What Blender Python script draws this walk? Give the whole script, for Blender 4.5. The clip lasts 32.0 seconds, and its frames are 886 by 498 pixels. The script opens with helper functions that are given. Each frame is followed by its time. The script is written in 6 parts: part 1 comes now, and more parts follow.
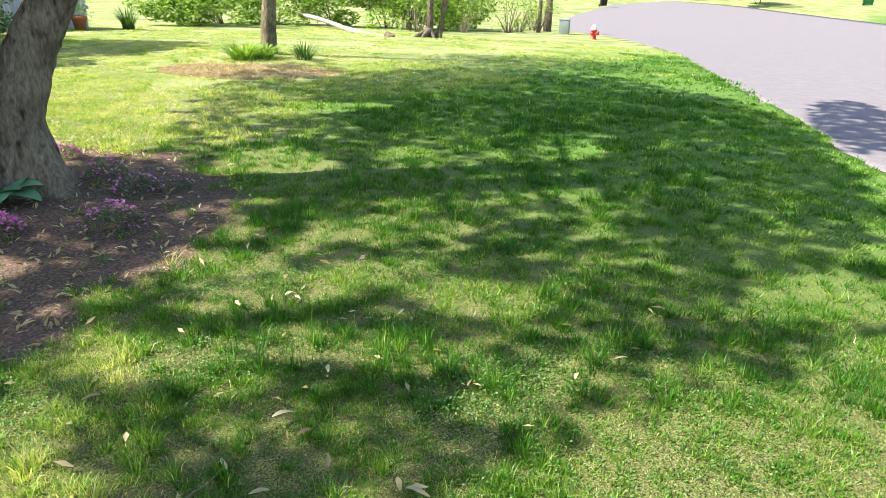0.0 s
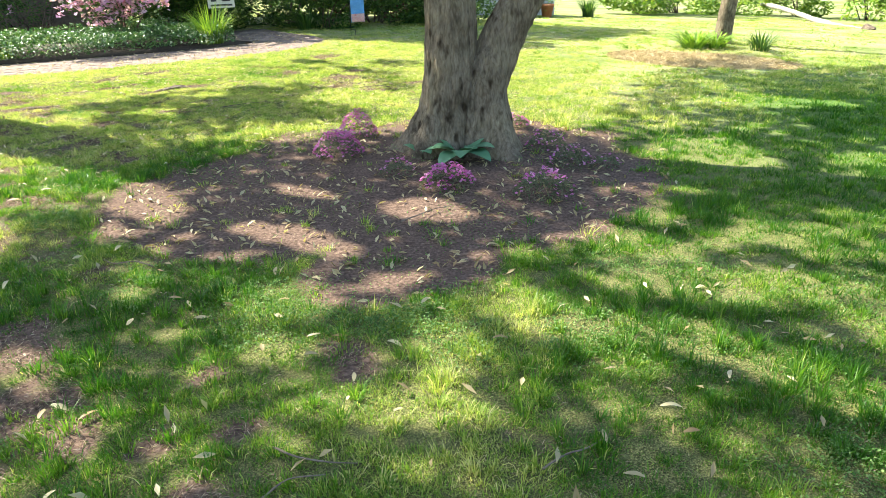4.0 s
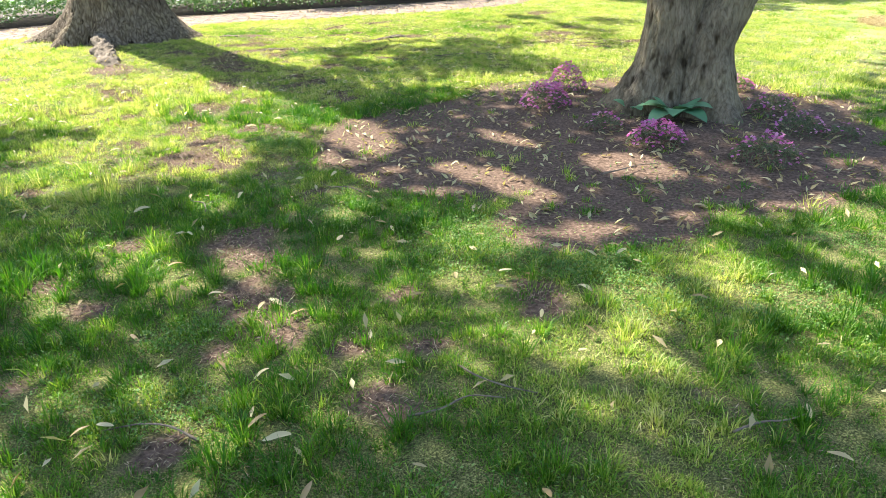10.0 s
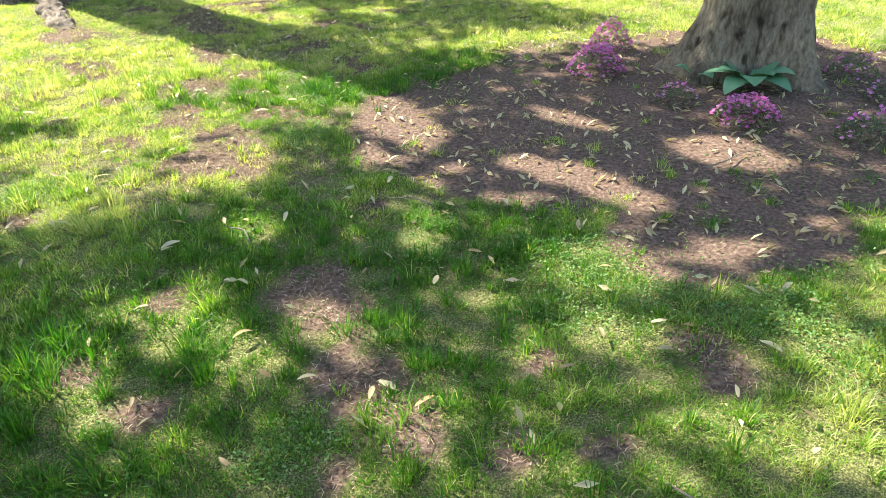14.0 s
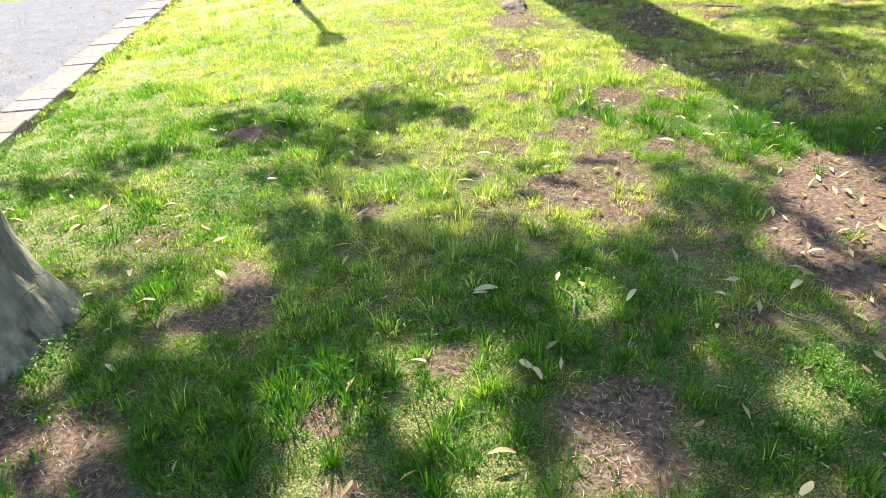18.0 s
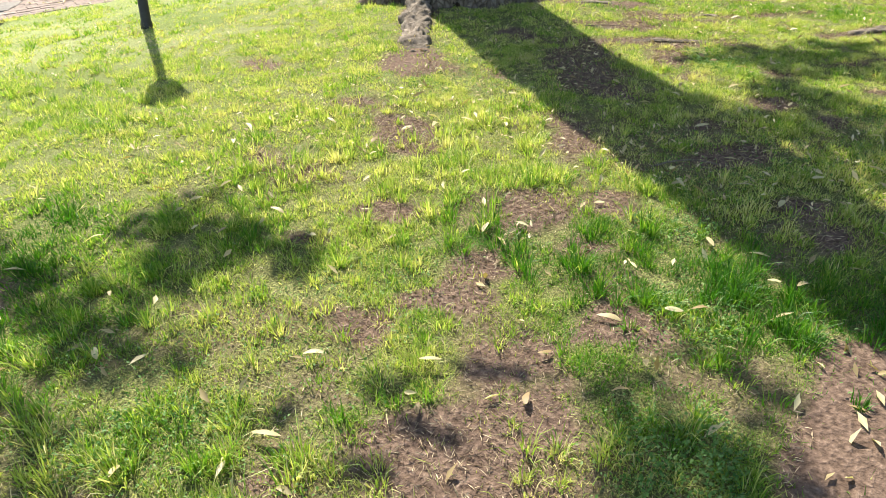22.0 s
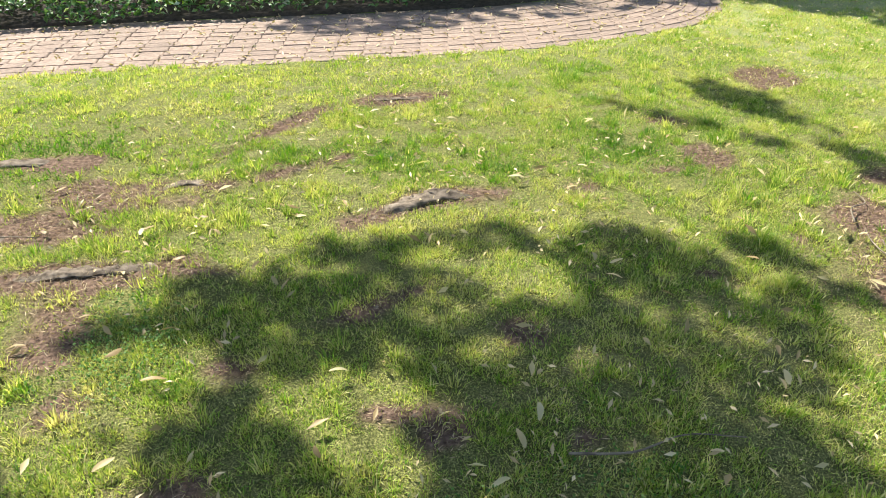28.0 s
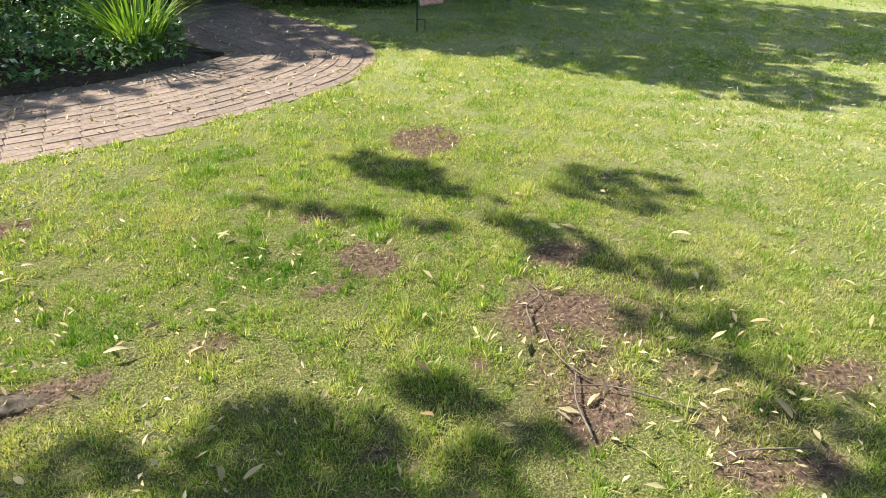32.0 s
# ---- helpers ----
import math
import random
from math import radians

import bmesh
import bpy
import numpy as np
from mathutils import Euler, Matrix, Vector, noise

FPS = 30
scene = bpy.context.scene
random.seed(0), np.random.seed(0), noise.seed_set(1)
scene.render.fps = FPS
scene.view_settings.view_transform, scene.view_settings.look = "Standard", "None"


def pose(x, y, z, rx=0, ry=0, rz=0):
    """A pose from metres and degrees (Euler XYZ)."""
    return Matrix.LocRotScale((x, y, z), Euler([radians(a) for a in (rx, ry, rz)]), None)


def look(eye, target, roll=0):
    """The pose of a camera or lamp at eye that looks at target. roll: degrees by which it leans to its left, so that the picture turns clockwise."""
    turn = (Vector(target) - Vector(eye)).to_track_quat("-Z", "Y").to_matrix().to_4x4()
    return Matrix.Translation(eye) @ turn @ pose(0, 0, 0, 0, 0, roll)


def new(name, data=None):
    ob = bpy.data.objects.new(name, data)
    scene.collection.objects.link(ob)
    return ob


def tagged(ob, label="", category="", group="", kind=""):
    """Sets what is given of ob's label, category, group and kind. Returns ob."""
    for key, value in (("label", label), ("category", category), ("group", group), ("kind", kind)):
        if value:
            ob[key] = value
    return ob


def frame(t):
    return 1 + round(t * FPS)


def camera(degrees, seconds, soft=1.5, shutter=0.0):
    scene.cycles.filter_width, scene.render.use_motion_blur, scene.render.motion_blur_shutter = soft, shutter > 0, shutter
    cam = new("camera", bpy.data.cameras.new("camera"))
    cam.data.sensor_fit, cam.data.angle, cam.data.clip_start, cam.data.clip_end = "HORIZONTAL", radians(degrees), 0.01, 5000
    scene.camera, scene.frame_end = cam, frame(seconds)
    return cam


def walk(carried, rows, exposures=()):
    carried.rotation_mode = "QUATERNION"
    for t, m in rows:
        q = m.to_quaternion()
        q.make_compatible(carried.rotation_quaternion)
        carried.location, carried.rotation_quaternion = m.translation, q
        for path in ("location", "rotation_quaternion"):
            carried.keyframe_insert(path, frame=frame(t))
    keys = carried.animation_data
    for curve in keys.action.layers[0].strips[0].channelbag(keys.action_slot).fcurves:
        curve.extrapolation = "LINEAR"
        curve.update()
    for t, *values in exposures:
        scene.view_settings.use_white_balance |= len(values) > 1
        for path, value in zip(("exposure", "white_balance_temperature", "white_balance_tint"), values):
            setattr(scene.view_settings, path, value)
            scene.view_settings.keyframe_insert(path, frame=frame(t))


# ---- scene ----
cam = camera(64.9, 32.0, 0.65)
PATH = [
    (0, (0.618, -0.629, 1.5), (2.104, 0.466, 0.729), 1.7),
    (0.5, (0.614, -0.625, 1.485), (1.918, 0.676, 0.706), 1.3),
    (1, (0.611, -0.624, 1.48), (1.844, 0.741, 0.695), 1.1),
    (1.5, (0.607, -0.61, 1.468), (1.647, 0.908, 0.685), 0.9),
    (2, (0.605, -0.607, 1.458), (1.564, 0.962, 0.671), 0.4),
    (2.5, (0.605, -0.597, 1.448), (1.547, 0.981, 0.659), 0.2),
    (3, (0.605, -0.604, 1.448), (1.362, 1.075, 0.667), 0.3),
    (3.5, (0.602, -0.581, 1.443), (1.219, 1.153, 0.658), -0.5),
    (5.5, (0.611, -0.567, 1.406), (1.156, 1.151, 0.538), -0.9),
    (6, (0.611, -0.582, 1.415), (1.11, 1.141, 0.53), -0.4),
    (6.5, (0.623, -0.585, 1.391), (0.791, 1.212, 0.529), -0.9),
    (7, (0.617, -0.59, 1.383), (0.668, 1.21, 0.513), -1.6),
    (7.5, (0.61, -0.596, 1.375), (0.642, 1.204, 0.504), -1.8),
    (8, (0.609, -0.596, 1.38), (0.632, 1.204, 0.507), -1.9),
    (8.5, (0.615, -0.601, 1.418), (0.638, 1.199, 0.547), -2.1),
    (9, (0.624, -0.617, 1.409), (0.657, 1.186, 0.543), -1.8),
    (9.5, (0.598, -0.625, 1.371), (0.638, 1.174, 0.498), -1.6),
    (10, (0.556, -0.608, 1.331), (0.602, 1.191, 0.458), -1.5),
    (10.5, (0.48, -0.582, 1.334), (0.53, 1.215, 0.457), -1.5),
    (11, (0.356, -0.554, 1.376), (0.406, 1.241, 0.495), -1.5),
    (11.5, (0.25, -0.48, 1.39), (0.301, 1.314, 0.506), -1.6),
    (12, (0.181, -0.302, 1.39), (0.232, 1.488, 0.498), -1.9),
    (12.5, (0.111, -0.143, 1.403), (0.166, 1.646, 0.509), -1.9),
    (13, (-0.002, -0.013, 1.437), (0.05, 1.766, 0.525), -2.1),
    (13.5, (-0.026, 0.06, 1.455), (0.067, 1.799, 0.473), -2.3),
    (14, (-0.009, 0.138, 1.442), (0.166, 1.833, 0.395), -2.1),
    (14.5, (0.033, 0.189, 1.418), (-0.02, 1.893, 0.373), -1.7),
    (15, (0.074, 0.215, 1.39), (-0.318, 1.886, 0.362), -2.0),
    (15.5, (0.103, 0.27, 1.371), (-0.611, 1.841, 0.36), -2.7),
    (17.5, (0.012, 0.724, 1.361), (-0.9, 2.188, 0.35), -4.3),
    (18, (0.061, 0.9, 1.344), (-0.842, 2.371, 0.333), -4.0),
    (18.5, (0.042, 1.048, 1.333), (-0.85, 2.52, 0.315), -3.9),
    (19, (-0.046, 1.247, 1.343), (-0.921, 2.721, 0.313), -4.0),
    (19.5, (-0.057, 1.466, 1.335), (-0.898, 2.946, 0.285), -4.0),
    (20, (-0.023, 1.679, 1.339), (-0.828, 3.171, 0.278), -3.9),
    (20.5, (-0.051, 1.839, 1.319), (-0.837, 3.341, 0.258), -3.2),
    (21, (-0.182, 2.041, 1.327), (-0.964, 3.548, 0.27), -3.0),
    (21.5, (-0.273, 2.195, 1.331), (-1.048, 3.711, 0.282), -3.2),
    (22, (-0.318, 2.469, 1.343), (-1.086, 3.985, 0.289), -3.1),
    (22.5, (-0.353, 2.703, 1.377), (-1.117, 4.236, 0.345), -2.8),
    (23, (-0.424, 2.947, 1.365), (-1.195, 4.489, 0.352), -3.0),
    (23.5, (-0.401, 3.136, 1.347), (-1.169, 4.69, 0.349), -2.9),
    (24, (-0.249, 3.418, 1.325), (-0.994, 4.989, 0.335), -2.6),
    (24.5, (-0.161, 3.627, 1.341), (-0.882, 5.205, 0.346), -2.4),
    (26.5, (0.189, 4.731, 1.457), (-0.523, 6.258, 0.38), -1.6),
    (27, (0.249, 4.924, 1.476), (-0.308, 6.506, 0.387), -1.3),
    (27.5, (0.322, 5.091, 1.472), (0.031, 6.745, 0.384), -0.8),
    (28, (0.416, 5.236, 1.496), (0.354, 6.912, 0.406), 0.0),
    (28.5, (0.486, 5.345, 1.523), (0.558, 7.032, 0.451), 0.3),
    (29, (0.498, 5.376, 1.512), (0.548, 7.078, 0.463), 1.6),
    (29.5, (0.514, 5.371, 1.537), (0.477, 7.071, 0.483), 0.8),
    (30, (0.541, 5.393, 1.533), (0.723, 7.086, 0.483), 0.1),
    (30.5, (0.595, 5.429, 1.539), (1.112, 7.056, 0.497), 0.9),
    (31, (0.645, 5.569, 1.558), (1.272, 7.158, 0.519), 1.6),
    (31.5, (0.759, 5.806, 1.551), (1.408, 7.399, 0.531), 1.7),
    (32, (0.945, 6.037, 1.519), (1.608, 7.626, 0.502), 1.6),
]
walk(cam, [(r[0], look(*r[1:])) for r in PATH], [(0, 1.5), (1, 1.7), (3, 1.85), (9, 1.85), (15, 1.95), (17.5, 1.85), (20, 1.6), (23, 1.25), (26.5, 1.4), (28, 1.35), (30, 1.1), (32, 1.1)])

# ---- world and sun ----
SUN_EL, SUN_WAY = radians(46), Vector((-0.69, 0.724, 0)).normalized()
world = bpy.data.worlds.new("sky")
scene.world = world
world.use_nodes = True
wn = world.node_tree.nodes
sky = wn.new("ShaderNodeTexSky")
sky.sky_type, sky.sun_disc, sky.sun_elevation = "NISHITA", False, SUN_EL
sky.sun_rotation = math.atan2(SUN_WAY.x, SUN_WAY.y)
world.node_tree.links.new(sky.outputs[0], wn["Background"].inputs[0])
wn["Background"].inputs[1].default_value = 0.112
sun_data = bpy.data.lights.new("sun", "SUN")
sun_data.energy, sun_data.angle, sun_data.color = 4.8, radians(0.55), (1.0, 0.95, 0.83)
sun = new("sun", sun_data)
SUN_DIR = Vector((SUN_WAY.x * math.cos(SUN_EL), SUN_WAY.y * math.cos(SUN_EL), math.sin(SUN_EL)))
sun.matrix_world = look(SUN_DIR * 60, (0, 0, 0))


# ---- materials ----
def material(name, rough=0.8, spec=0.3):
    m = bpy.data.materials.new(name)
    m.use_nodes = True
    b = m.node_tree.nodes["Principled BSDF"]
    b.inputs["Roughness"].default_value = rough
    b.inputs["Specular IOR Level"].default_value = spec
    return m, m.node_tree.nodes, m.node_tree.links, b


def noise_node(n, l, scale, detail=4.0, stretch=None, rough=0.55):
    tex = n.new("ShaderNodeTexNoise")
    tex.inputs["Scale"].default_value, tex.inputs["Detail"].default_value = scale, detail
    tex.inputs["Roughness"].default_value = rough
    co = n.new("ShaderNodeTexCoord")
    if stretch:
        mp = n.new("ShaderNodeMapping")
        mp.inputs["Scale"].default_value = stretch
        l.new(co.outputs["Object"], mp.inputs[0])
        l.new(mp.outputs[0], tex.inputs["Vector"])
    else:
        l.new(co.outputs["Object"], tex.inputs["Vector"])
    return tex


def ramp_node(n, l, source, stops):
    r = n.new("ShaderNodeValToRGB")
    e = r.color_ramp.elements
    while len(e) < len(stops):
        e.new(0.5)
    for k, (p, c) in zip(e, stops):
        k.position, k.color = p, (*c, 1)
    l.new(source, r.inputs[0])
    return r


def mix_node(n, l, fac, a, b, mode="MIX"):
    m = n.new("ShaderNodeMix")
    m.data_type, m.blend_type = "RGBA", mode
    for sock, v in ((m.inputs[0], fac), (m.inputs[6], a), (m.inputs[7], b)):
        if isinstance(v, (int, float)):
            sock.default_value = v
        elif isinstance(v, tuple):
            sock.default_value = (*v, 1)
        else:
            l.new(v, sock)
    return m


def bump_node(n, l, b, height, strength, dist):
    bm_ = n.new("ShaderNodeBump")
    bm_.inputs["Strength"].default_value, bm_.inputs["Distance"].default_value = strength, dist
    l.new(height, bm_.inputs["Height"])
    l.new(bm_.outputs[0], b.inputs["Normal"])
    return bm_


def two_scale(name, dark, light, scale, rough=0.85, spec=0.25, bump=0.4, dist=0.01, stretch=None, stain=0.25, vary=0.0, island=False):
    """A surface with grain at one scale, stains at a tenth of it, and relief."""
    m, n, l, b = material(name, rough, spec)
    fine = noise_node(n, l, scale, 6, stretch)
    big = noise_node(n, l, scale * 0.09, 3)
    c = ramp_node(n, l, fine.outputs[0], [(0.3, dark), (0.7, light)])
    s = ramp_node(n, l, big.outputs[0], [(0.3, (1 - stain,) * 3), (0.7, (1 + stain * 0.3,) * 3)])
    out = mix_node(n, l, 1.0, c.outputs[0], s.outputs[0], "MULTIPLY").outputs[2]
    if vary:
        pick = n.new("ShaderNodeNewGeometry").outputs["Random Per Island"] if island else n.new("ShaderNodeObjectInfo").outputs["Random"]
        v = ramp_node(n, l, pick, [(0.0, (1 - vary, 1 - vary, 1 - vary)), (1.0, (1 + vary * 0.6, 1 + vary * 0.45, 1 + vary * 0.4))])
        out = mix_node(n, l, 1.0, out, v.outputs[0], "MULTIPLY").outputs[2]
    l.new(out, b.inputs["Base Color"])
    bump_node(n, l, b, fine.outputs[0], bump, dist)
    return m


def leafy(name, stops, attr="tint", rough=0.5, through_=0.35, spec=0.25, gain=1.0):
    """Leaves and blades: colour by a per-leaf value, with light passing through."""
    m, n, l, b = material(name, rough, spec)
    a = n.new("ShaderNodeAttribute")
    a.attribute_name = attr
    r = ramp_node(n, l, a.outputs["Fac"], stops)
    l.new(r.outputs[0], b.inputs["Base Color"])
    t = n.new("ShaderNodeBsdfTranslucent")
    w = mix_node(n, l, 1.0, r.outputs[0], (1.13 * gain, 1.2 * gain, 0.50 * gain), "MULTIPLY")
    l.new(w.outputs[2], t.inputs[0])
    mx = n.new("ShaderNodeMixShader")
    mx.inputs[0].default_value = through_
    l.new(b.outputs[0], mx.inputs[1])
    l.new(t.outputs[0], mx.inputs[2])
    l.new(mx.outputs[0], n["Material Output"].inputs[0])
    return m


GRASS = leafy("grass_blade", [(0.0, (0.040, 0.135, 0.010)), (0.3, (0.115, 0.25, 0.020)), (0.55, (0.275, 0.365, 0.068)), (0.8, (0.50, 0.50, 0.18)), (1.0, (0.60, 0.53, 0.30))], rough=0.42, gain=1.3, through_=0.42, spec=0.35)
WEED = leafy("weed_leaf", [(0.0, (0.07, 0.17, 0.03)), (0.6, (0.15, 0.28, 0.07)), (1.0, (0.26, 0.37, 0.13))])
LEAF = leafy("tree_leaf", [(0.0, (0.035, 0.09, 0.015)), (1.0, (0.09, 0.17, 0.03))], through_=0.15)
SHRUB = leafy("shrub_leaf", [(0.0, (0.03, 0.07, 0.02)), (0.6, (0.07, 0.15, 0.03)), (1.0, (0.16, 0.27, 0.05))])
HEDGE = leafy("hedge_leaf", [(0.0, (0.08, 0.18, 0.03)), (0.6, (0.22, 0.36, 0.05)), (1.0, (0.40, 0.50, 0.08))])
VINCA = leafy("ground_cover_leaf", [(0.0, (0.04, 0.11, 0.025)), (0.6, (0.12, 0.25, 0.06)), (0.85, (0.28, 0.40, 0.20)), (1.0, (0.55, 0.60, 0.45))], rough=0.35, through_=0.2, spec=0.5)
REDLEAF = leafy("red_shrub_leaf", [(0.0, (0.05, 0.012, 0.012)), (1.0, (0.16, 0.03, 0.025))])
PINK = leafy("pink_petal", [(0.0, (0.50, 0.09, 0.36)), (0.5, (0.62, 0.19, 0.48)), (1.0, (0.74, 0.40, 0.62))], through_=0.3)
ROSE = leafy("azalea_petal", [(0.0, (0.72, 0.36, 0.66)), (1.0, (0.88, 0.60, 0.84))], through_=0.3)
PHLOX = leafy("phlox_leaf", [(0.0, (0.07, 0.10, 0.05)), (1.0, (0.22, 0.24, 0.15))])
HOSTA = leafy("hosta_leaf", [(0.0, (0.10, 0.25, 0.12)), (1.0, (0.19, 0.36, 0.20))], rough=0.4, through_=0.2, spec=0.4)
DRY = leafy("dry_leaf", [(0.0, (0.30, 0.21, 0.10)), (0.5, (0.48, 0.39, 0.21)), (1.0, (0.62, 0.55, 0.33))], through_=0.25)
STRAWBED = leafy("pale_straw", [(0.0, (0.42, 0.31, 0.16)), (1.0, (0.78, 0.64, 0.40))], through_=0.15)
STRAW = leafy("straw", [(0.0, (0.34, 0.23, 0.10)), (1.0, (0.66, 0.50, 0.28))], through_=0.1)
THATCH = leafy("dead_thatch", [(0.0, (0.10, 0.066, 0.042)), (0.5, (0.29, 0.205, 0.125)), (0.85, (0.50, 0.39, 0.25)), (1.0, (0.66, 0.54, 0.37))], through_=0.1)
TWIG = two_scale("twig_bark", (0.12, 0.09, 0.07), (0.30, 0.25, 0.19), 40, stretch=(1, 1, 1))


def bark(name, dark, light, plate, crack, stretch, pits=0.0, deep=0.35):
    """Bark: long plates with dark cracks between them, grain, lichen-grey stains and pits."""
    m, n, l, b = material(name, 0.95, 0.08)
    grain = noise_node(n, l, 38, 6, (1, 1, 0.3))
    stain = noise_node(n, l, 3.2, 4)
    co = n.new("ShaderNodeTexCoord")
    warp = n.new("ShaderNodeMix")
    warp.data_type = "VECTOR"
    warp.inputs[0].default_value = 0.06
    l.new(co.outputs["Object"], warp.inputs[4])
    wob = noise_node(n, l, 7, 3)
    l.new(wob.outputs[1], warp.inputs[5])
    mp = n.new("ShaderNodeMapping")
    mp.inputs["Scale"].default_value = stretch
    l.new(warp.outputs[1], mp.inputs[0])
    v = n.new("ShaderNodeTexVoronoi")
    v.feature = "DISTANCE_TO_EDGE"
    v.inputs["Scale"].default_value = plate
    l.new(mp.outputs[0], v.inputs["Vector"])
    edge = ramp_node(n, l, v.outputs[0], [(0.0, (deep, deep * 0.95, deep * 0.9)), (crack, (1, 1, 1))])
    c = ramp_node(n, l, grain.outputs[0], [(0.28, dark), (0.72, light)])
    s = ramp_node(n, l, stain.outputs[0], [(0.32, (0.62, 0.62, 0.60)), (0.5, (1, 1, 1)), (0.7, (1.12, 1.14, 1.05))])
    c1 = mix_node(n, l, 1.0, c.outputs[0], edge.outputs[0], "MULTIPLY")
    c2 = mix_node(n, l, 1.0, c1.outputs[2], s.outputs[0], "MULTIPLY")
    out = c2.outputs[2]
    if pits:
        p = noise_node(n, l, 13, 2, (1, 1, 0.45))
        k = ramp_node(n, l, p.outputs[0], [(0.30, (0.25, 0.23, 0.2)), (0.30 + pits, (1, 1, 1))])
        out = mix_node(n, l, 1.0, out, k.outputs[0], "MULTIPLY").outputs[2]
    l.new(out, b.inputs["Base Color"])
    add = n.new("ShaderNodeMath")
    add.operation = "MULTIPLY_ADD"
    l.new(edge.outputs[0], add.inputs[0])
    add.inputs[1].default_value = 0.8
    l.new(grain.outputs[0], add.inputs[2])
    bump_node(n, l, b, add.outputs[0], 0.9, 0.02)
    return m


BARK_DARK = bark("furrowed_bark", (0.085, 0.064, 0.047), (0.31, 0.25, 0.19), 26, 0.2, (1, 1, 0.10), 0.05, 0.58)
BARK_BROWN = bark("brown_bark", (0.12, 0.096, 0.066), (0.315, 0.258, 0.180), 46, 0.14, (1, 1, 0.17), 0.13, 0.80)
BARK_GREY = bark("smooth_grey_bark", (0.14, 0.130, 0.090), (0.32, 0.30, 0.222), 9, 0.02, (1, 1, 0.6), 0.10, 0.9)
ROOT = two_scale("weathered_root", (0.07, 0.054, 0.04), (0.31, 0.255, 0.20), 34, 0.92, 0.12, 0.8, 0.008, (1, 1, 1), 0.55)
BRICK = two_scale("clay_brick", (0.23, 0.175, 0.14), (0.385, 0.30, 0.245), 30, 0.9, 0.2, 0.4, 0.004, None, 0.3, 0.15)
BRICK_JOINED = two_scale("clay_brick_joined", (0.23, 0.175, 0.14), (0.385, 0.30, 0.245), 30, 0.9, 0.2, 0.4, 0.004, None, 0.3, 0.15, True)
BRICKBED = two_scale("sand_joint", (0.15, 0.125, 0.10), (0.29, 0.24, 0.195), 60)
STONE = two_scale("kerb_stone", (0.17, 0.15, 0.13), (0.29, 0.26, 0.225), 25, 0.9, 0.2, 0.4, 0.005, None, 0.2, 0.15)
ASPHALT = two_scale("old_asphalt", (0.165, 0.146, 0.158), (0.26, 0.232, 0.245), 70, 0.95, 0.15, 0.5, 0.004, None, 0.15)
SEAL = two_scale("driveway_asphalt", (0.10, 0.098, 0.11), (0.215, 0.21, 0.226), 60, 0.95, 0.1, 0.5, 0.004, None, 0.2)
CONCRETE = two_scale("concrete", (0.40, 0.38, 0.34), (0.56, 0.54, 0.50), 20)
FENCEWOOD = two_scale("grey_fence_wood", (0.34, 0.35, 0.38), (0.55, 0.56, 0.60), 18, stretch=(1, 1, 0.06), vary=0.12)
SIDING = two_scale("white_siding", (0.66, 0.66, 0.65), (0.78, 0.78, 0.77), 6, 0.6, 0.3, 0.1, 0.002)
FOUNDATION = two_scale("brown_foundation", (0.13, 0.09, 0.07), (0.24, 0.17, 0.13), 12)
LOGWOOD = two_scale("bare_log_wood", (0.26, 0.23, 0.19), (0.50, 0.46, 0.40), 14, 0.85, 0.2, 0.5, 0.01, (1, 1, 0.25))
IRON = two_scale("black_iron", (0.012, 0.012, 0.012), (0.03, 0.03, 0.03), 30, 0.5, 0.5, 0.2, 0.002)
REDPAINT = two_scale("red_paint", (0.55, 0.04, 0.03), (0.70, 0.07, 0.05), 20, 0.45, 0.5, 0.1, 0.002)
WHITEPAINT = two_scale("white_paint", (0.68, 0.68, 0.68), (0.82, 0.82, 0.82), 20, 0.5, 0.4, 0.1, 0.002)
GREYGREEN = two_scale("grey_green_steel", (0.22, 0.26, 0.24), (0.32, 0.36, 0.34), 15, 0.5, 0.4, 0.1, 0.002)
TERRACOTTA = two_scale("terracotta", (0.32, 0.12, 0.06), (0.45, 0.19, 0.10), 20)
SIGNWHITE = two_scale("sign_board", (0.62, 0.60, 0.56), (0.72, 0.70, 0.66), 10, 0.5)
INK = two_scale("dark_print", (0.03, 0.03, 0.035), (0.06, 0.06, 0.065), 10, 0.5)
FLAGBLUE = two_scale("blue_flag_cloth", (0.08, 0.25, 0.62), (0.16, 0.42, 0.78), 60)
FLAGPINK = two_scale("flower_print_cloth", (0.55, 0.10, 0.16), (0.78, 0.66, 0.60), 45)
GREENPLASTIC = two_scale("green_plastic", (0.02, 0.22, 0.09), (0.04, 0.30, 0.13), 20, 0.5, 0.4)


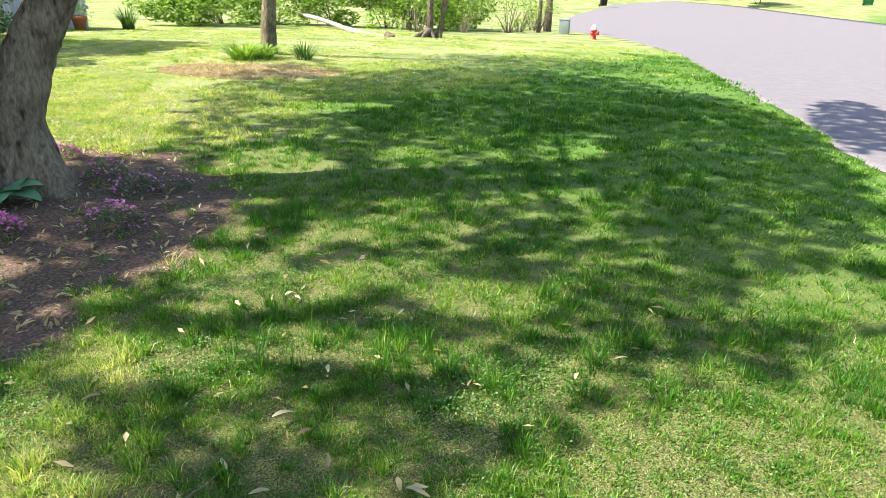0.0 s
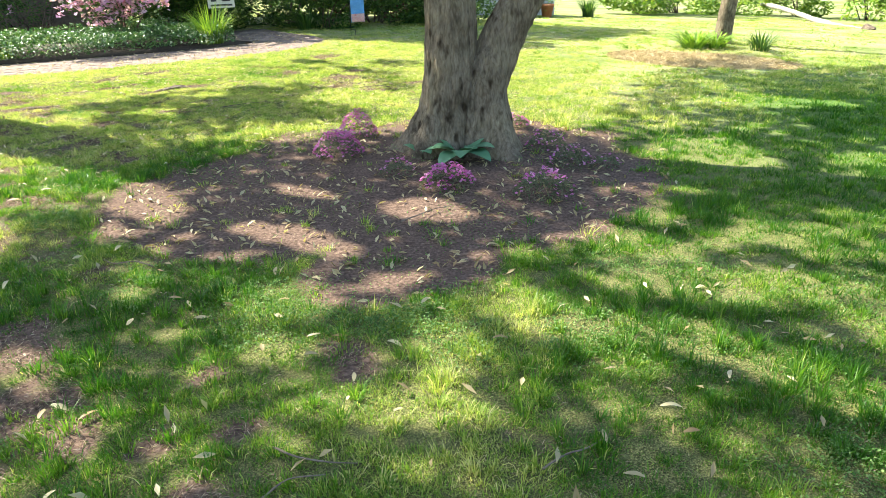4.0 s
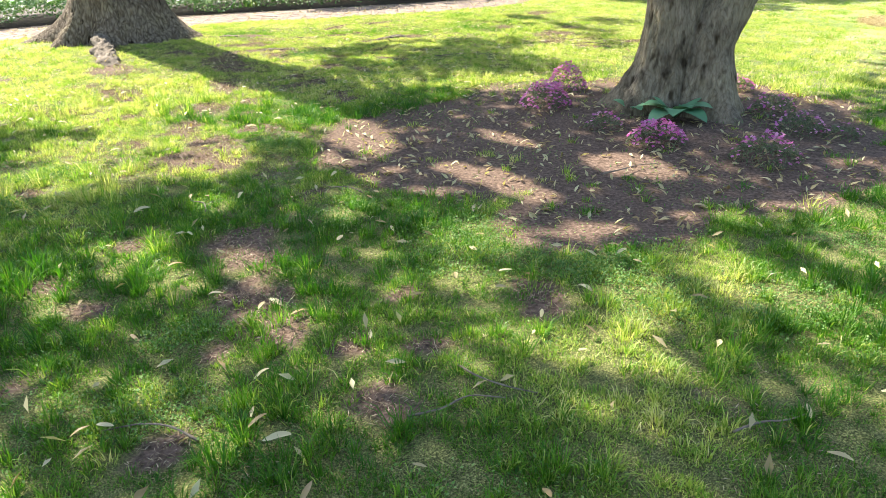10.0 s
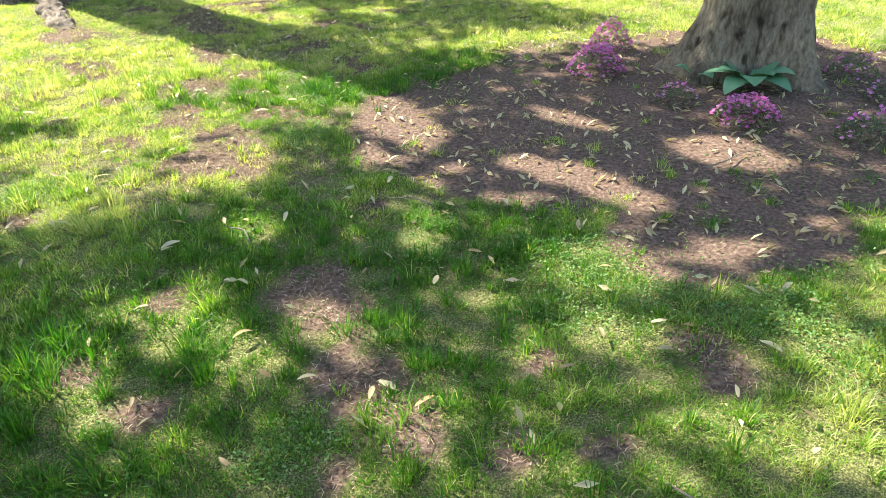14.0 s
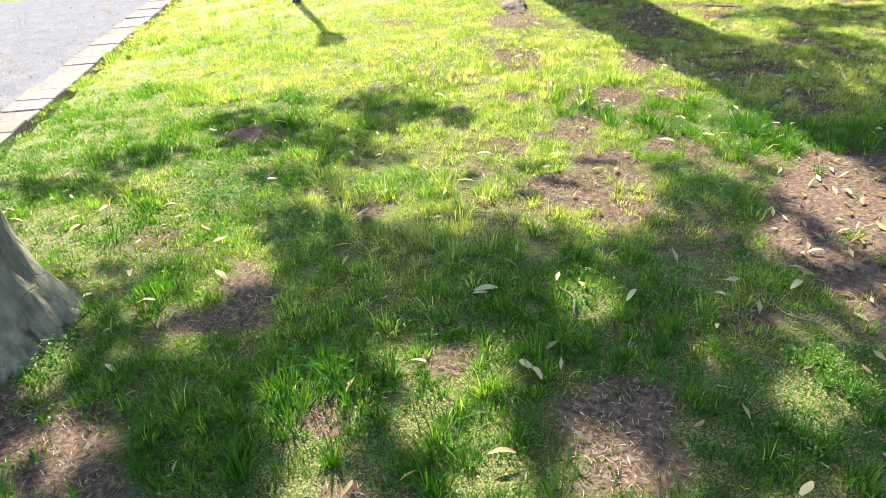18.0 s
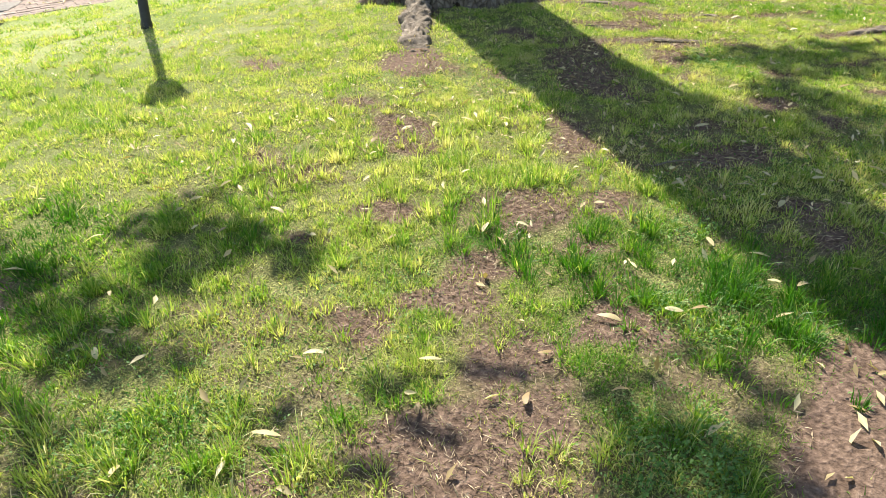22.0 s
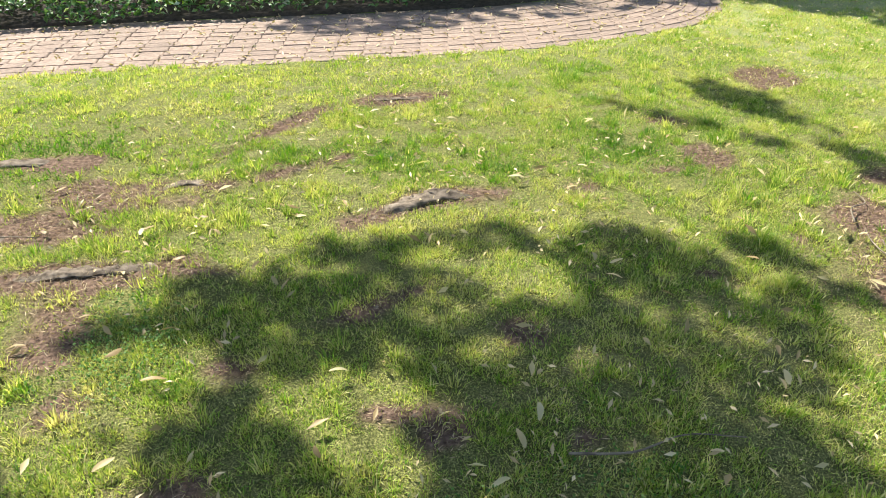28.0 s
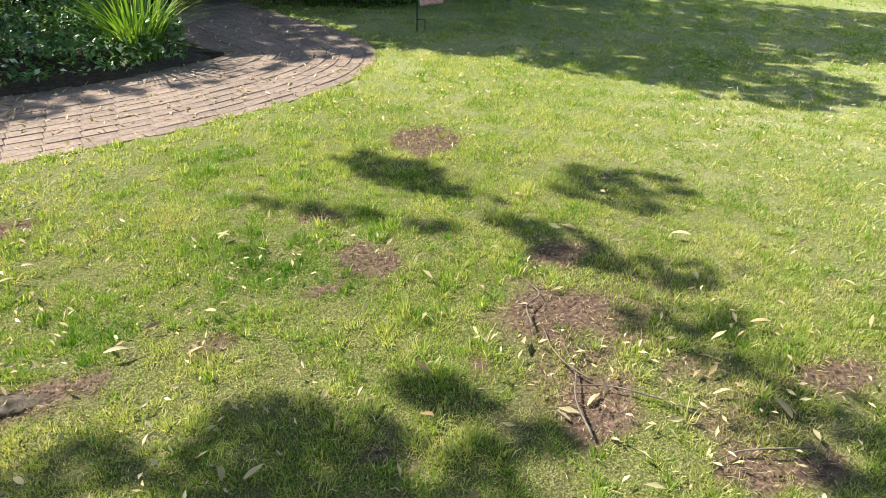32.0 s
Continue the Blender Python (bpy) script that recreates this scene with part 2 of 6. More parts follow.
def soil_material():
    """Lawn ground: dark crumbly soil where bare, thatch and short turf elsewhere."""
    m, n, l, b = material("lawn_soil", 0.95, 0.1)
    a = n.new("ShaderNodeAttribute")
    a.attribute_name = "turf"
    far = n.new("ShaderNodeAttribute")
    far.attribute_name = "far"
    grain = noise_node(n, l, 55, 6)
    blot = noise_node(n, l, 7, 4)
    wide = noise_node(n, l, 0.8, 4)
    soil = ramp_node(n, l, grain.outputs[0], [(0.3, (0.062, 0.040, 0.029)), (0.6, (0.185, 0.125, 0.092)), (0.8, (0.37, 0.265, 0.195))])
    fibre = noise_node(n, l, 170, 5, None, 0.7)
    # thatch colour, its dark stop deepened to paint the shade between blades
    thatch = ramp_node(n, l, fibre.outputs[0], [(0.36, (0.022, 0.024, 0.009)), (0.5, (0.105, 0.110, 0.036)), (0.64, (0.33, 0.32, 0.12))])
    # turf colours lightened to carry the sunlit look of the far lawn
    turf = ramp_node(n, l, wide.outputs[0], [(0.3, (0.16, 0.225, 0.045)), (0.5, (0.30, 0.335, 0.13)), (0.7, (0.43, 0.43, 0.22))])
    fine = ramp_node(n, l, grain.outputs[0], [(0.3, (0.6, 0.6, 0.6)), (0.7, (1.15, 1.15, 1.1))])
    shade_green_attr = n.new("ShaderNodeAttribute")
    shade_green_attr.attribute_name = "shade_green"
    # a deeper green mixed in to colour the ground as shaded
    green = mix_node(n, l, shade_green_attr.outputs["Fac"], turf.outputs[0], (0.12, 0.22, 0.045))
    lawn = mix_node(n, l, 1.0, green.outputs[2], fine.outputs[0], "MULTIPLY")
    mth = n.new("ShaderNodeMath")
    mth.operation = "MULTIPLY_ADD"
    l.new(blot.outputs[0], mth.inputs[0])
    mth.inputs[1].default_value = 0.5
    l.new(a.outputs["Fac"], mth.inputs[2])
    edge = ramp_node(n, l, mth.outputs[0], [(0.55, (0, 0, 0)), (0.95, (1, 1, 1))])
    c1 = mix_node(n, l, edge.outputs[0], soil.outputs[0], thatch.outputs[0])
    mul = n.new("ShaderNodeMath")
    mul.operation = "MULTIPLY"
    l.new(far.outputs["Fac"], mul.inputs[0])
    l.new(edge.outputs[0], mul.inputs[1])
    c2 = mix_node(n, l, mul.outputs[0], c1.outputs[2], lawn.outputs[2])
    l.new(c2.outputs[2], b.inputs["Base Color"])
    bump_node(n, l, b, grain.outputs[0], 0.8, 0.02)
    return m


SOIL = soil_material()


# ---- tools ----
rng = np.random.default_rng(7)


def lattice(x, y, seed):
    """Smooth value noise, 0 to 1, for arrays of points."""
    xi, yi = np.floor(x).astype(np.int64), np.floor(y).astype(np.int64)
    fx, fy = x - xi, y - yi
    fx, fy = fx * fx * (3 - 2 * fx), fy * fy * (3 - 2 * fy)

    def h(a, b):
        k = (a * 374761393 + b * 668265263 + seed * 974634777) & 0x7FFFFFFF
        k = ((k ^ (k >> 13)) * 1274126177) & 0x7FFFFFFF
        return ((k ^ (k >> 16)) & 0xFFFF) / 65535.0

    top = h(xi, yi) * (1 - fx) + h(xi + 1, yi) * fx
    low = h(xi, yi + 1) * (1 - fx) + h(xi + 1, yi + 1) * fx
    return top * (1 - fy) + low * fy


def cloudy(x, y, size, seed):
    return (lattice(x / size, y / size, seed) + 0.5 * lattice(x / size * 2.1, y / size * 2.1, seed + 1) + 0.25 * lattice(x / size * 4.3, y / size * 4.3, seed + 2)) / 1.75


def inside(x, y, e):
    """Below 1 inside the ellipse (centre x, y, two half axes, angle)."""
    a = radians(e[4])
    u, v = (x - e[0]) * math.cos(a) + (y - e[1]) * math.sin(a), (y - e[1]) * math.cos(a) - (x - e[0]) * math.sin(a)
    return (u / e[2]) ** 2 + (v / e[3]) ** 2


def smooth(v, a, b):
    k = np.clip((v - a) / (b - a), 0, 1)
    return k * k * (3 - 2 * k)


def thing(name, label, category, at=(0, 0, 0), group="", kind="", turn=0.0):
    ob = new(name)
    ob.empty_display_size = 0.1
    ob.location, ob.rotation_euler = at, (0, 0, turn)
    return tagged(ob, label, category, group, kind)


def finish(me, mat, flat=False):
    me.materials.append(mat)
    if not flat:
        me.shade_smooth()
    return me


def part(name, bm, mat, parent=None, label="", flat=False):
    me = bpy.data.meshes.new(name)
    bm.to_mesh(me)
    bm.free()
    finish(me, mat, flat)
    ob = new(name, me)
    ob.parent = parent
    return tagged(ob, label)


def mesh_part(name, me, parent=None, label=""):
    ob = new(name, me)
    ob.parent = parent
    return tagged(ob, label)


def raw_mesh(name, verts, faces, mat, tint=None, flat=False):
    """A mesh from arrays: verts (n, 3), faces (m, k); tint: one value per vertex."""
    me = bpy.data.meshes.new(name)
    verts, faces = np.asarray(verts, np.float32), np.asarray(faces, np.int32)
    m, k = faces.shape
    me.vertices.add(len(verts))
    me.vertices.foreach_set("co", verts.ravel())
    me.loops.add(m * k)
    me.loops.foreach_set("vertex_index", faces.ravel())
    me.polygons.add(m)
    me.polygons.foreach_set("loop_start", np.arange(0, m * k, k, dtype=np.int32))
    me.polygons.foreach_set("loop_total", np.full(m, k, np.int32))
    me.update(calc_edges=True)
    if tint is not None:
        a = me.attributes.new("tint", "FLOAT", "POINT")
        a.data.foreach_set("value", np.asarray(tint, np.float32))
    return finish(me, mat, flat)


def leaves(name, centres, size, tint, mat, up=0.3, aspect=0.55, droop=0.15):
    """Many small leaves, each a pointed blade folded along its middle."""
    c = np.asarray(centres, float)
    n = len(c)
    a = rng.uniform(0, 2 * np.pi, n)
    s = size * rng.uniform(0.7, 1.3, n)
    tilt = rng.normal(up, 0.45, n)
    d = np.stack([np.cos(a) * np.cos(tilt), np.sin(a) * np.cos(tilt), np.sin(tilt)], 1)
    roll = rng.uniform(-0.9, 0.9, n)
    side = np.stack([-np.sin(a), np.cos(a), np.zeros(n)], 1)
    nor = np.cross(d, side)
    side = side * np.cos(roll)[:, None] + nor * np.sin(roll)[:, None]
    nor = np.cross(d, side)
    L, W = s[:, None] * 0.5, s[:, None] * 0.5 * aspect
    p0, p2 = c - d * L, c + d * L - nor * L * droop
    q1, q2 = c + side * W + nor * W * 0.35, c - side * W + nor * W * 0.35
    v = np.stack([p0, q1, p2, q2], 1).reshape(-1, 3)
    b = np.arange(n)[:, None] * 4
    f = np.concatenate([b + np.array([[0, 1, 2]]), b + np.array([[0, 2, 3]])])
    return raw_mesh(name, v, f, mat, np.repeat(tint, 4), True)


def tube(path, radii, seg=10, wob=0.0, seed=0, cap=True):
    """A bent, tapered tube along a list of points."""
    bm = bmesh.new()
    path = [Vector(p) for p in path]
    rings = []
    ref = Vector((1, 0, 0.13)).normalized()
    for i, p in enumerate(path):
        t = (path[min(i + 1, len(path) - 1)] - path[max(i - 1, 0)]).normalized()
        s = t.cross(ref)
        if s.length < 0.05:
            s = t.cross(Vector((0, 1, 0)))
        s.normalize()
        u = s.cross(t)
        ring = []
        for k in range(seg):
            a = 2 * math.pi * k / seg
            r = radii[i] * (1 + wob * noise.noise(Vector((math.cos(a) * 1.5 + seed, math.sin(a) * 1.5, i * 0.7))))
            ring.append(bm.verts.new(p + (s * math.cos(a) + u * math.sin(a)) * r))
        rings.append(ring)
    for a, b in zip(rings, rings[1:]):
        for k in range(seg):
            bm.faces.new((a[k], a[(k + 1) % seg], b[(k + 1) % seg], b[k]))
    if cap:
        bm.faces.new(rings[0][::-1])
        bm.faces.new(rings[-1])
    return bm


def bend(points, steps):
    """A smooth line through points (Catmull-Rom), as Vectors."""
    p = [Vector(q) for q in points]
    p = [p[0] * 2 - p[1]] + p + [p[-1] * 2 - p[-2]]
    out = []
    for i in range(1, len(p) - 2):
        for k in range(steps):
            t = k / steps
            out.append(0.5 * (2 * p[i] + (p[i + 1] - p[i - 1]) * t + (2 * p[i - 1] - 5 * p[i] + 4 * p[i + 1] - p[i + 2]) * t * t + (3 * p[i] - p[i - 1] - 3 * p[i + 1] + p[i + 2]) * t ** 3))
    return out + [p[-2]]


def box(size, at=(0, 0, 0), bevel=0.01, seg=2):
    bm = bmesh.new()
    bmesh.ops.create_cube(bm, size=1, matrix=Matrix.Translation(at) @ Matrix.Diagonal((*size, 1)))
    if bevel:
        bmesh.ops.bevel(bm, geom=bm.edges[:], offset=bevel, segments=seg, profile=0.6, affect="EDGES")
    return bm


def lathe(profile, seg=20):
    """A turned shape from (radius, height) pairs."""
    bm = bmesh.new()
    rings = [[bm.verts.new((r * math.cos(2 * math.pi * k / seg), r * math.sin(2 * math.pi * k / seg), z)) for k in range(seg)] for r, z in profile]
    for a, b in zip(rings, rings[1:]):
        for k in range(seg):
            bm.faces.new((a[k], a[(k + 1) % seg], b[(k + 1) % seg], b[k]))
    bm.faces.new(rings[0][::-1])
    bm.faces.new(rings[-1])
    return bm


# ---- plan ----
TREE_FORKED, TREE_LARGE, TREE_GREY, TREE_YOUNG = (2.36, 4.28), (-3.0, 8.25), (-2.30, 1.66), (8.7, 9.15)
WALK_LINE = bend([(-7.2, 6.6, 0), (-6.2, 8.25, 0), (-4.6, 9.3, 0), (-2.75, 9.98, 0), (0.25, 10.62, 0), (1.3, 11.0, 0), (1.93, 11.45, 0), (1.98, 12.0, 0), (1.6, 12.8, 0), (1.2, 13.8, 0)], 20)
WALK_HALF = 0.6
DRIVE_A, DRIVE_B = Vector((-3.42, 2.0, 0)), Vector((-6.62, 6.45, 0))
ROAD_LINE = bend([(-14, -26, 0), (2, -4.8, 0), (7.16, -0.25, 0), (8.42, 0.48, 0), (10.5, 1.6, 0), (13.9, 3.3, 0), (20.2, 6.3, 0), (28.5, 11.5, 0), (33.9, 16.6, 0), (41, 20.4, 0), (59, 25.5, 0)], 8)
ROAD_FAR = bend([(8, -62, 0), (30, -34, 0), (42, -18, 0), (46, -11, 0), (48, -7, 0), (50, -4, 0), (53, 0, 0), (57.4, 5, 0), (64, 12.4, 0), (69.5, 18.3, 0), (72, 25, 0)], 8)

MULCH = [(1.95, 3.85, 1.75, 1.4, 0), (0.9, 3.45, 1.05, 0.72, 150), (1.45, 2.55, 0.6, 0.45, 40), (0.35, 3.95, 0.55, 0.35, 130), (2.4, 3.0, 0.7, 0.55, 20)]
BARE_START = [
    (-0.22, 2.17, 0.2, 0.12, 164), (-0.14, 1.85, 0.14, 0.12, 146), (0.02, 1.55, 0.15, 0.1, 89), (-0.75, 1.72, 0.12, 0.08, 151),
    (-0.86, 3.61, 0.31, 0.19, 153), (0.45, 1.76, 0.09, 0.07, 2), (-0.19, 1.43, 0.09, 0.07, 111), (0.99, 1.57, 0.1, 0.06, 5),
    (0.56, 1.37, 0.08, 0.04, 174), (0.29, 1.42, 0.1, 0.08, 71), (-0.12, 1.82, 0.27, 0.16, 113), (0.99, 1.7, 0.09, 0.08, 52),
    (-0.21, 0.94, 0.14, 0.09, 150), (0.41, 1.09, 0.12, 0.09, 105), (1.0, 1.75, 0.15, 0.07, 145), (1.42, 1.01, 0.11, 0.04, 149),
    (1.37, 2.2, 0.17, 0.09, 177), (1.0, 1.78, 0.13, 0.05, 174),
]
BARE_MIDDLE = [
    (-2.24, 2.43, 0.22, 0.12, 12), (-1.65, 2.3, 0.22, 0.11, 141), (-1.74, 2.05, 0.18, 0.12, 169), (-1.55, 1.57, 0.2, 0.12, 171),
    (-0.8, 3.58, 0.34, 0.22, 107), (-0.79, 2.29, 0.16, 0.07, 25), (-0.28, 2.32, 0.18, 0.11, 31), (-0.01, 2.9, 0.12, 0.08, 39),
    (-0.99, 1.94, 0.1, 0.07, 141), (-1.14, 4.27, 0.16, 0.12, 116), (-1.2, 4.1, 0.16, 0.06, 21), (-1.35, 3.91, 0.12, 0.1, 179),
    (-0.84, 3.91, 0.16, 0.12, 24), (-0.78, 3.5, 0.2, 0.19, 32), (-1.24, 3.22, 0.1, 0.08, 167), (-1.55, 2.98, 0.09, 0.06, 179),
    (-0.59, 4.21, 0.15, 0.1, 28), (-2.73, 3.55, 0.17, 0.1, 169),
]
BARE_SUN = [
    (-1.92, 5.34, 0.28, 0.18, 141), (-2.33, 4.79, 0.24, 0.15, 172), (-1.12, 4.85, 0.17, 0.14, 139), (-1.15, 5.5, 0.15, 0.12, 116),
    (-1.65, 4.58, 0.17, 0.07, 17), (-1.13, 4.38, 0.1, 0.08, 172), (-0.81, 4.6, 0.13, 0.05, 22), (-1.85, 4.28, 0.11, 0.06, 173),
    (-2.42, 6.44, 0.35, 0.24, 140), (-3.41, 6.02, 0.22, 0.13, 169), (-0.79, 4.97, 0.1, 0.09, 88), (-1.43, 6.71, 0.59, 0.23, 110),
    (-1.09, 6.29, 0.21, 0.16, 21), (-0.42, 5.58, 0.19, 0.15, 53), (-0.13, 5.2, 0.15, 0.11, 70), (-0.02, 4.96, 0.12, 0.07, 77),
    (-0.98, 6.95, 0.3, 0.19, 100), (-2.39, 5.6, 0.17, 0.11, 0),
]
BARE_GREY = [
    (-1.78, 1.47, 0.28, 0.16, 3), (-1.64, 1.16, 0.25, 0.09, 145), (-1.15, 1.12, 0.25, 0.09, 17), (-1.42, 1.45, 0.17, 0.1, 5), (-1.6, 2.11, 0.21, 0.1, 13), (-0.73, 1.26, 0.09, 0.07, 1),
]
BARE_TREE = [
    (-1.29, 6.7, 0.45, 0.22, 130), (-0.92, 6.91, 0.23, 0.12, 120), (-1.39, 7.6, 0.37, 0.14, 14), (-0.75, 6.65, 0.11, 0.09, 5),
    (0.35, 6.61, 0.12, 0.09, 76), (-0.3, 6.33, 0.09, 0.09, 8), (-0.6, 5.93, 0.12, 0.08, 4), (-0.05, 6.11, 0.11, 0.1, 24),
    (0.75, 6.55, 0.13, 0.07, 32), (-0.89, 7.28, 0.2, 0.09, 15), (-1.87, 6.38, 0.15, 0.07, 144), (-1.29, 5.79, 0.13, 0.06, 145),
    (-0.3, 6.8, 0.11, 0.07, 18), (-1.99, 7.12, 0.25, 0.14, 142), (-0.98, 7.99, 0.19, 0.17, 139),
]
BARE_LAST = [
    (-1.09, 7.88, 0.37, 0.17, 176), (-0.66, 7.35, 0.25, 0.06, 1), (0.92, 8.07, 0.14, 0.07, 5), (0.09, 7.1, 0.07, 0.06, 164),
    (-0.33, 6.85, 0.13, 0.06, 177), (0.6, 7.07, 0.1, 0.07, 5), (2.16, 7.81, 0.16, 0.1, 27), (0.21, 6.64, 0.1, 0.05, 0),
    (0.92, 8.06, 0.13, 0.08, 149), (1.36, 8.29, 0.08, 0.04, 158), (1.63, 8.43, 0.13, 0.12, 149), (2.16, 7.85, 0.17, 0.13, 176),
    (2.01, 7.31, 0.14, 0.11, 2), (2.37, 8.21, 0.14, 0.12, 9), (1.76, 7.68, 0.09, 0.04, 161), (2.88, 7.21, 0.17, 0.07, 167),
    (2.41, 6.94, 0.19, 0.07, 164), (1.37, 7.4, 0.09, 0.04, 159), (1.5, 8.89, 0.13, 0.07, 158), (2.29, 9.59, 0.21, 0.2, 56),
]
# drifts of fine chickweed
DRIFTS = [
    (0.81, 2.14, 0.35, 0.34, 168), (1.27, 1.89, 0.19, 0.17, 28), (1.39, 1.6, 0.24, 0.19, 50), (1.9, 1.55, 0.23, 0.15, 29),
    (2.51, 0.5, 0.39, 0.22, 162), (2.51, 1.98, 0.44, 0.14, 150), (-2.19, 2.94, 0.34, 0.23, 154), (-1.65, 2.69, 0.23, 0.17, 154),
    (-0.37, 3.69, 0.26, 0.19, 89), (-1.67, 2.74, 0.34, 0.2, 178), (-1.72, 3.15, 0.15, 0.09, 4), (-0.41, 4.29, 0.23, 0.17, 83),
    (-0.34, 3.71, 0.2, 0.15, 86), (-0.5, 4.83, 0.11, 0.08, 29), (0.24, 6.22, 0.21, 0.14, 26), (-0.66, 6.95, 0.24, 0.2, 122),
    (1.2, 1.87, 0.24, 0.15, 6), (-2.01, 1.78, 0.22, 0.1, 156), (1.63, 2.08, 0.18, 0.12, 33),
]
DRIFTS_WEST = [
    (-1.4, 1.27, 0.18, 0.12, 161), (0.16, 2.55, 0.25, 0.15, 79), (-2.41, 2.91, 0.3, 0.19, 158), (-0.3, 1.5, 0.18, 0.12, 23), (-1.6, 3.33, 0.18, 0.11, 7), (-0.3, 1.09, 0.28, 0.15, 165),
]
ROOTS = [
    ([(-0.08, 7.72, -0.03), (0.1, 7.86, 0.02), (0.3, 7.97, 0.025), (0.55, 8.02, -0.03)], 0.041),
    ([(-1.35, 7.22, -0.02), (-1.1, 7.30, 0.02), (-0.85, 7.36, 0.02), (-0.62, 7.45, -0.03)], 0.033),
    ([(-0.30, 9.06, -0.03), (-0.1, 9.14, 0.01), (0.12, 9.17, 0.01), (0.3, 9.2, -0.04)], 0.025),
    ([(-0.52, 8.12, -0.03), (-0.38, 8.22, 0.01), (-0.2, 8.34, -0.03)], 0.025),
    ([(-1.0, 7.93, -0.02), (-0.85, 8.03, 0.02), (-0.66, 8.0, -0.03)], 0.027),
    ([(-1.95, 8.05, 0.0), (-1.7, 8.15, 0.02), (-1.4, 8.22, -0.03)], 0.030),
    ([(-0.8, 8.3, -0.02), (-0.55, 8.75, 0.0), (-0.35, 9.0, -0.03)], 0.024),
    ([(-0.05, 7.05, -0.02), (0.15, 7.2, 0.012), (0.32, 7.32, -0.02)], 0.019),
    ([(-3.06, 7.78, 0.24), (-2.96, 7.5, 0.10), (-2.84, 7.2, 0.03), (-2.7, 6.9, 0.0), (-2.55, 6.62, -0.06)], 0.081),
    ([(-1.75, 7.6, 0.0), (-1.4, 7.52, 0.02), (-1.0, 7.6, -0.03)], 0.024),
]
STRAW_BED = (7.0, 7.5, 1.25, 0.85, 128)


def fall(x, y):
    """The yard's slope down towards the street, level again beyond it."""
    s = 0.93 * x + 0.37 * y
    return -0.062 * 1.2 * (np.logaddexp(0, (s - 10) / 1.2) - np.logaddexp(0, (s - 38) / 1.2))


def height(x, y):
    """The lawn's gentle lumps, flat towards the paving."""
    h = (cloudy(x, y, 1.3, 11) - 0.5) * 0.05 + (lattice(x / 0.25, y / 0.25, 5) - 0.5) * 0.014
    for (cx, cy), r, up in ((TREE_FORKED, 1.1, 0.05), (TREE_LARGE, 1.5, 0.06), (TREE_GREY, 0.7, 0.03)):
        h = h + up * np.exp(-((x - cx) ** 2 + (y - cy) ** 2) / r ** 2)
    g, _ = line_gap(x, y, WALK_LINE[::6])
    return h * smooth(g, 0.5, 1.3) + fall(x, y)


def line_gap(x, y, line):
    """Distance to a line of points, and which side of it."""
    best, sign = np.full(np.shape(x), 1e9), np.zeros(np.shape(x))
    for a, b in zip(line, line[1:]):
        d = b - a
        k = np.clip(((x - a.x) * d.x + (y - a.y) * d.y) / max(d.length_squared, 1e-9), 0, 1)
        q = np.hypot(x - a.x - k * d.x, y - a.y - k * d.y)
        s = np.sign(d.x * (y - a.y) - d.y * (x - a.x))
        sign = np.where(q < best, s, sign)
        best = np.minimum(best, q)
    return best, sign


DRIVE_N = Vector((-(DRIVE_B - DRIVE_A).y, (DRIVE_B - DRIVE_A).x, 0)).normalized()


def drive_gap(x, y):
    """How far a point lies on the driveway's side of the kerb's lawn edge."""
    return (x - DRIVE_A.x) * DRIVE_N.x + (y - DRIVE_A.y) * DRIVE_N.y


def cover(x, y):
    """How much turf grows at a point, 0 to 1."""
    n = cloudy(x, y, 0.35, 21)
    c = np.ones(np.shape(x))
    for e in MULCH:
        c = np.minimum(c, smooth(inside(x, y, e) + (n - 0.5) * 0.9, 0.75, 1.25) * 0.97 + 0.03)
    fine = cloudy(x, y, 0.10, 25)
    for e in BARE_START + BARE_GREY + BARE_MIDDLE + BARE_SUN + BARE_TREE + BARE_LAST:
        v = inside(x, y, (e[0], e[1], e[2] * 0.95, e[3] * 0.95, e[4])) + (n - 0.5) * 2.2 + (fine - 0.5) * 1.8
        c = np.minimum(c, smooth(v, 0.2, 1.7) * 0.88 + 0.12)
    for line, r in ROOTS:
        g, _ = line_gap(x, y, [Vector(p) for p in line])
        c = np.minimum(c, smooth(g + (n - 0.5) * 0.16, r * 0.8, r * 2.0 + 0.06) * 0.95 + 0.05)
    c = np.minimum(c, smooth(inside(x, y, STRAW_BED), 0.8, 1.2))
    thin = smooth(cloudy(x, y, 0.34, 41) * 0.7 + fine * 0.3, 0.38, 0.56)
    wild = np.exp(-((x + 0.9) ** 2 / 6.0 + (y - 4.3) ** 2 / 10.0))
    wild = np.maximum(wild, 1.3 * np.exp(-((x - 2.25) ** 2 / 0.35 + (y - 7.5) ** 2 / 0.9)))
    return c * (1 - (1 - thin) * 0.8 * np.maximum(wild * 0.7, 0.26))


def shade_green(x, y):
    """Where the lawn is coloured greener, as shade put into its colour, in the stretch towards the street."""
    return smooth(x - 0.4 * y, 1.6, 4.6) * (1 - smooth(y, 4.5, 8.0))


def on_lawn(x, y):
    g, _ = line_gap(x, y, WALK_LINE)
    r, s = line_gap(x, y, ROAD_LINE)
    ok = (g > WALK_HALF - 0.02 + 0.16 * (cloudy(x, y, 0.3, 3) - 0.5)) & (s > 0) & (drive_gap(x, y) < 0)
    back = (line_gap(x, y, WALK_LINE)[1] > 0) & (x < 2.2) & (g > 0)
    return ok & ~((y > 8.5) & back)


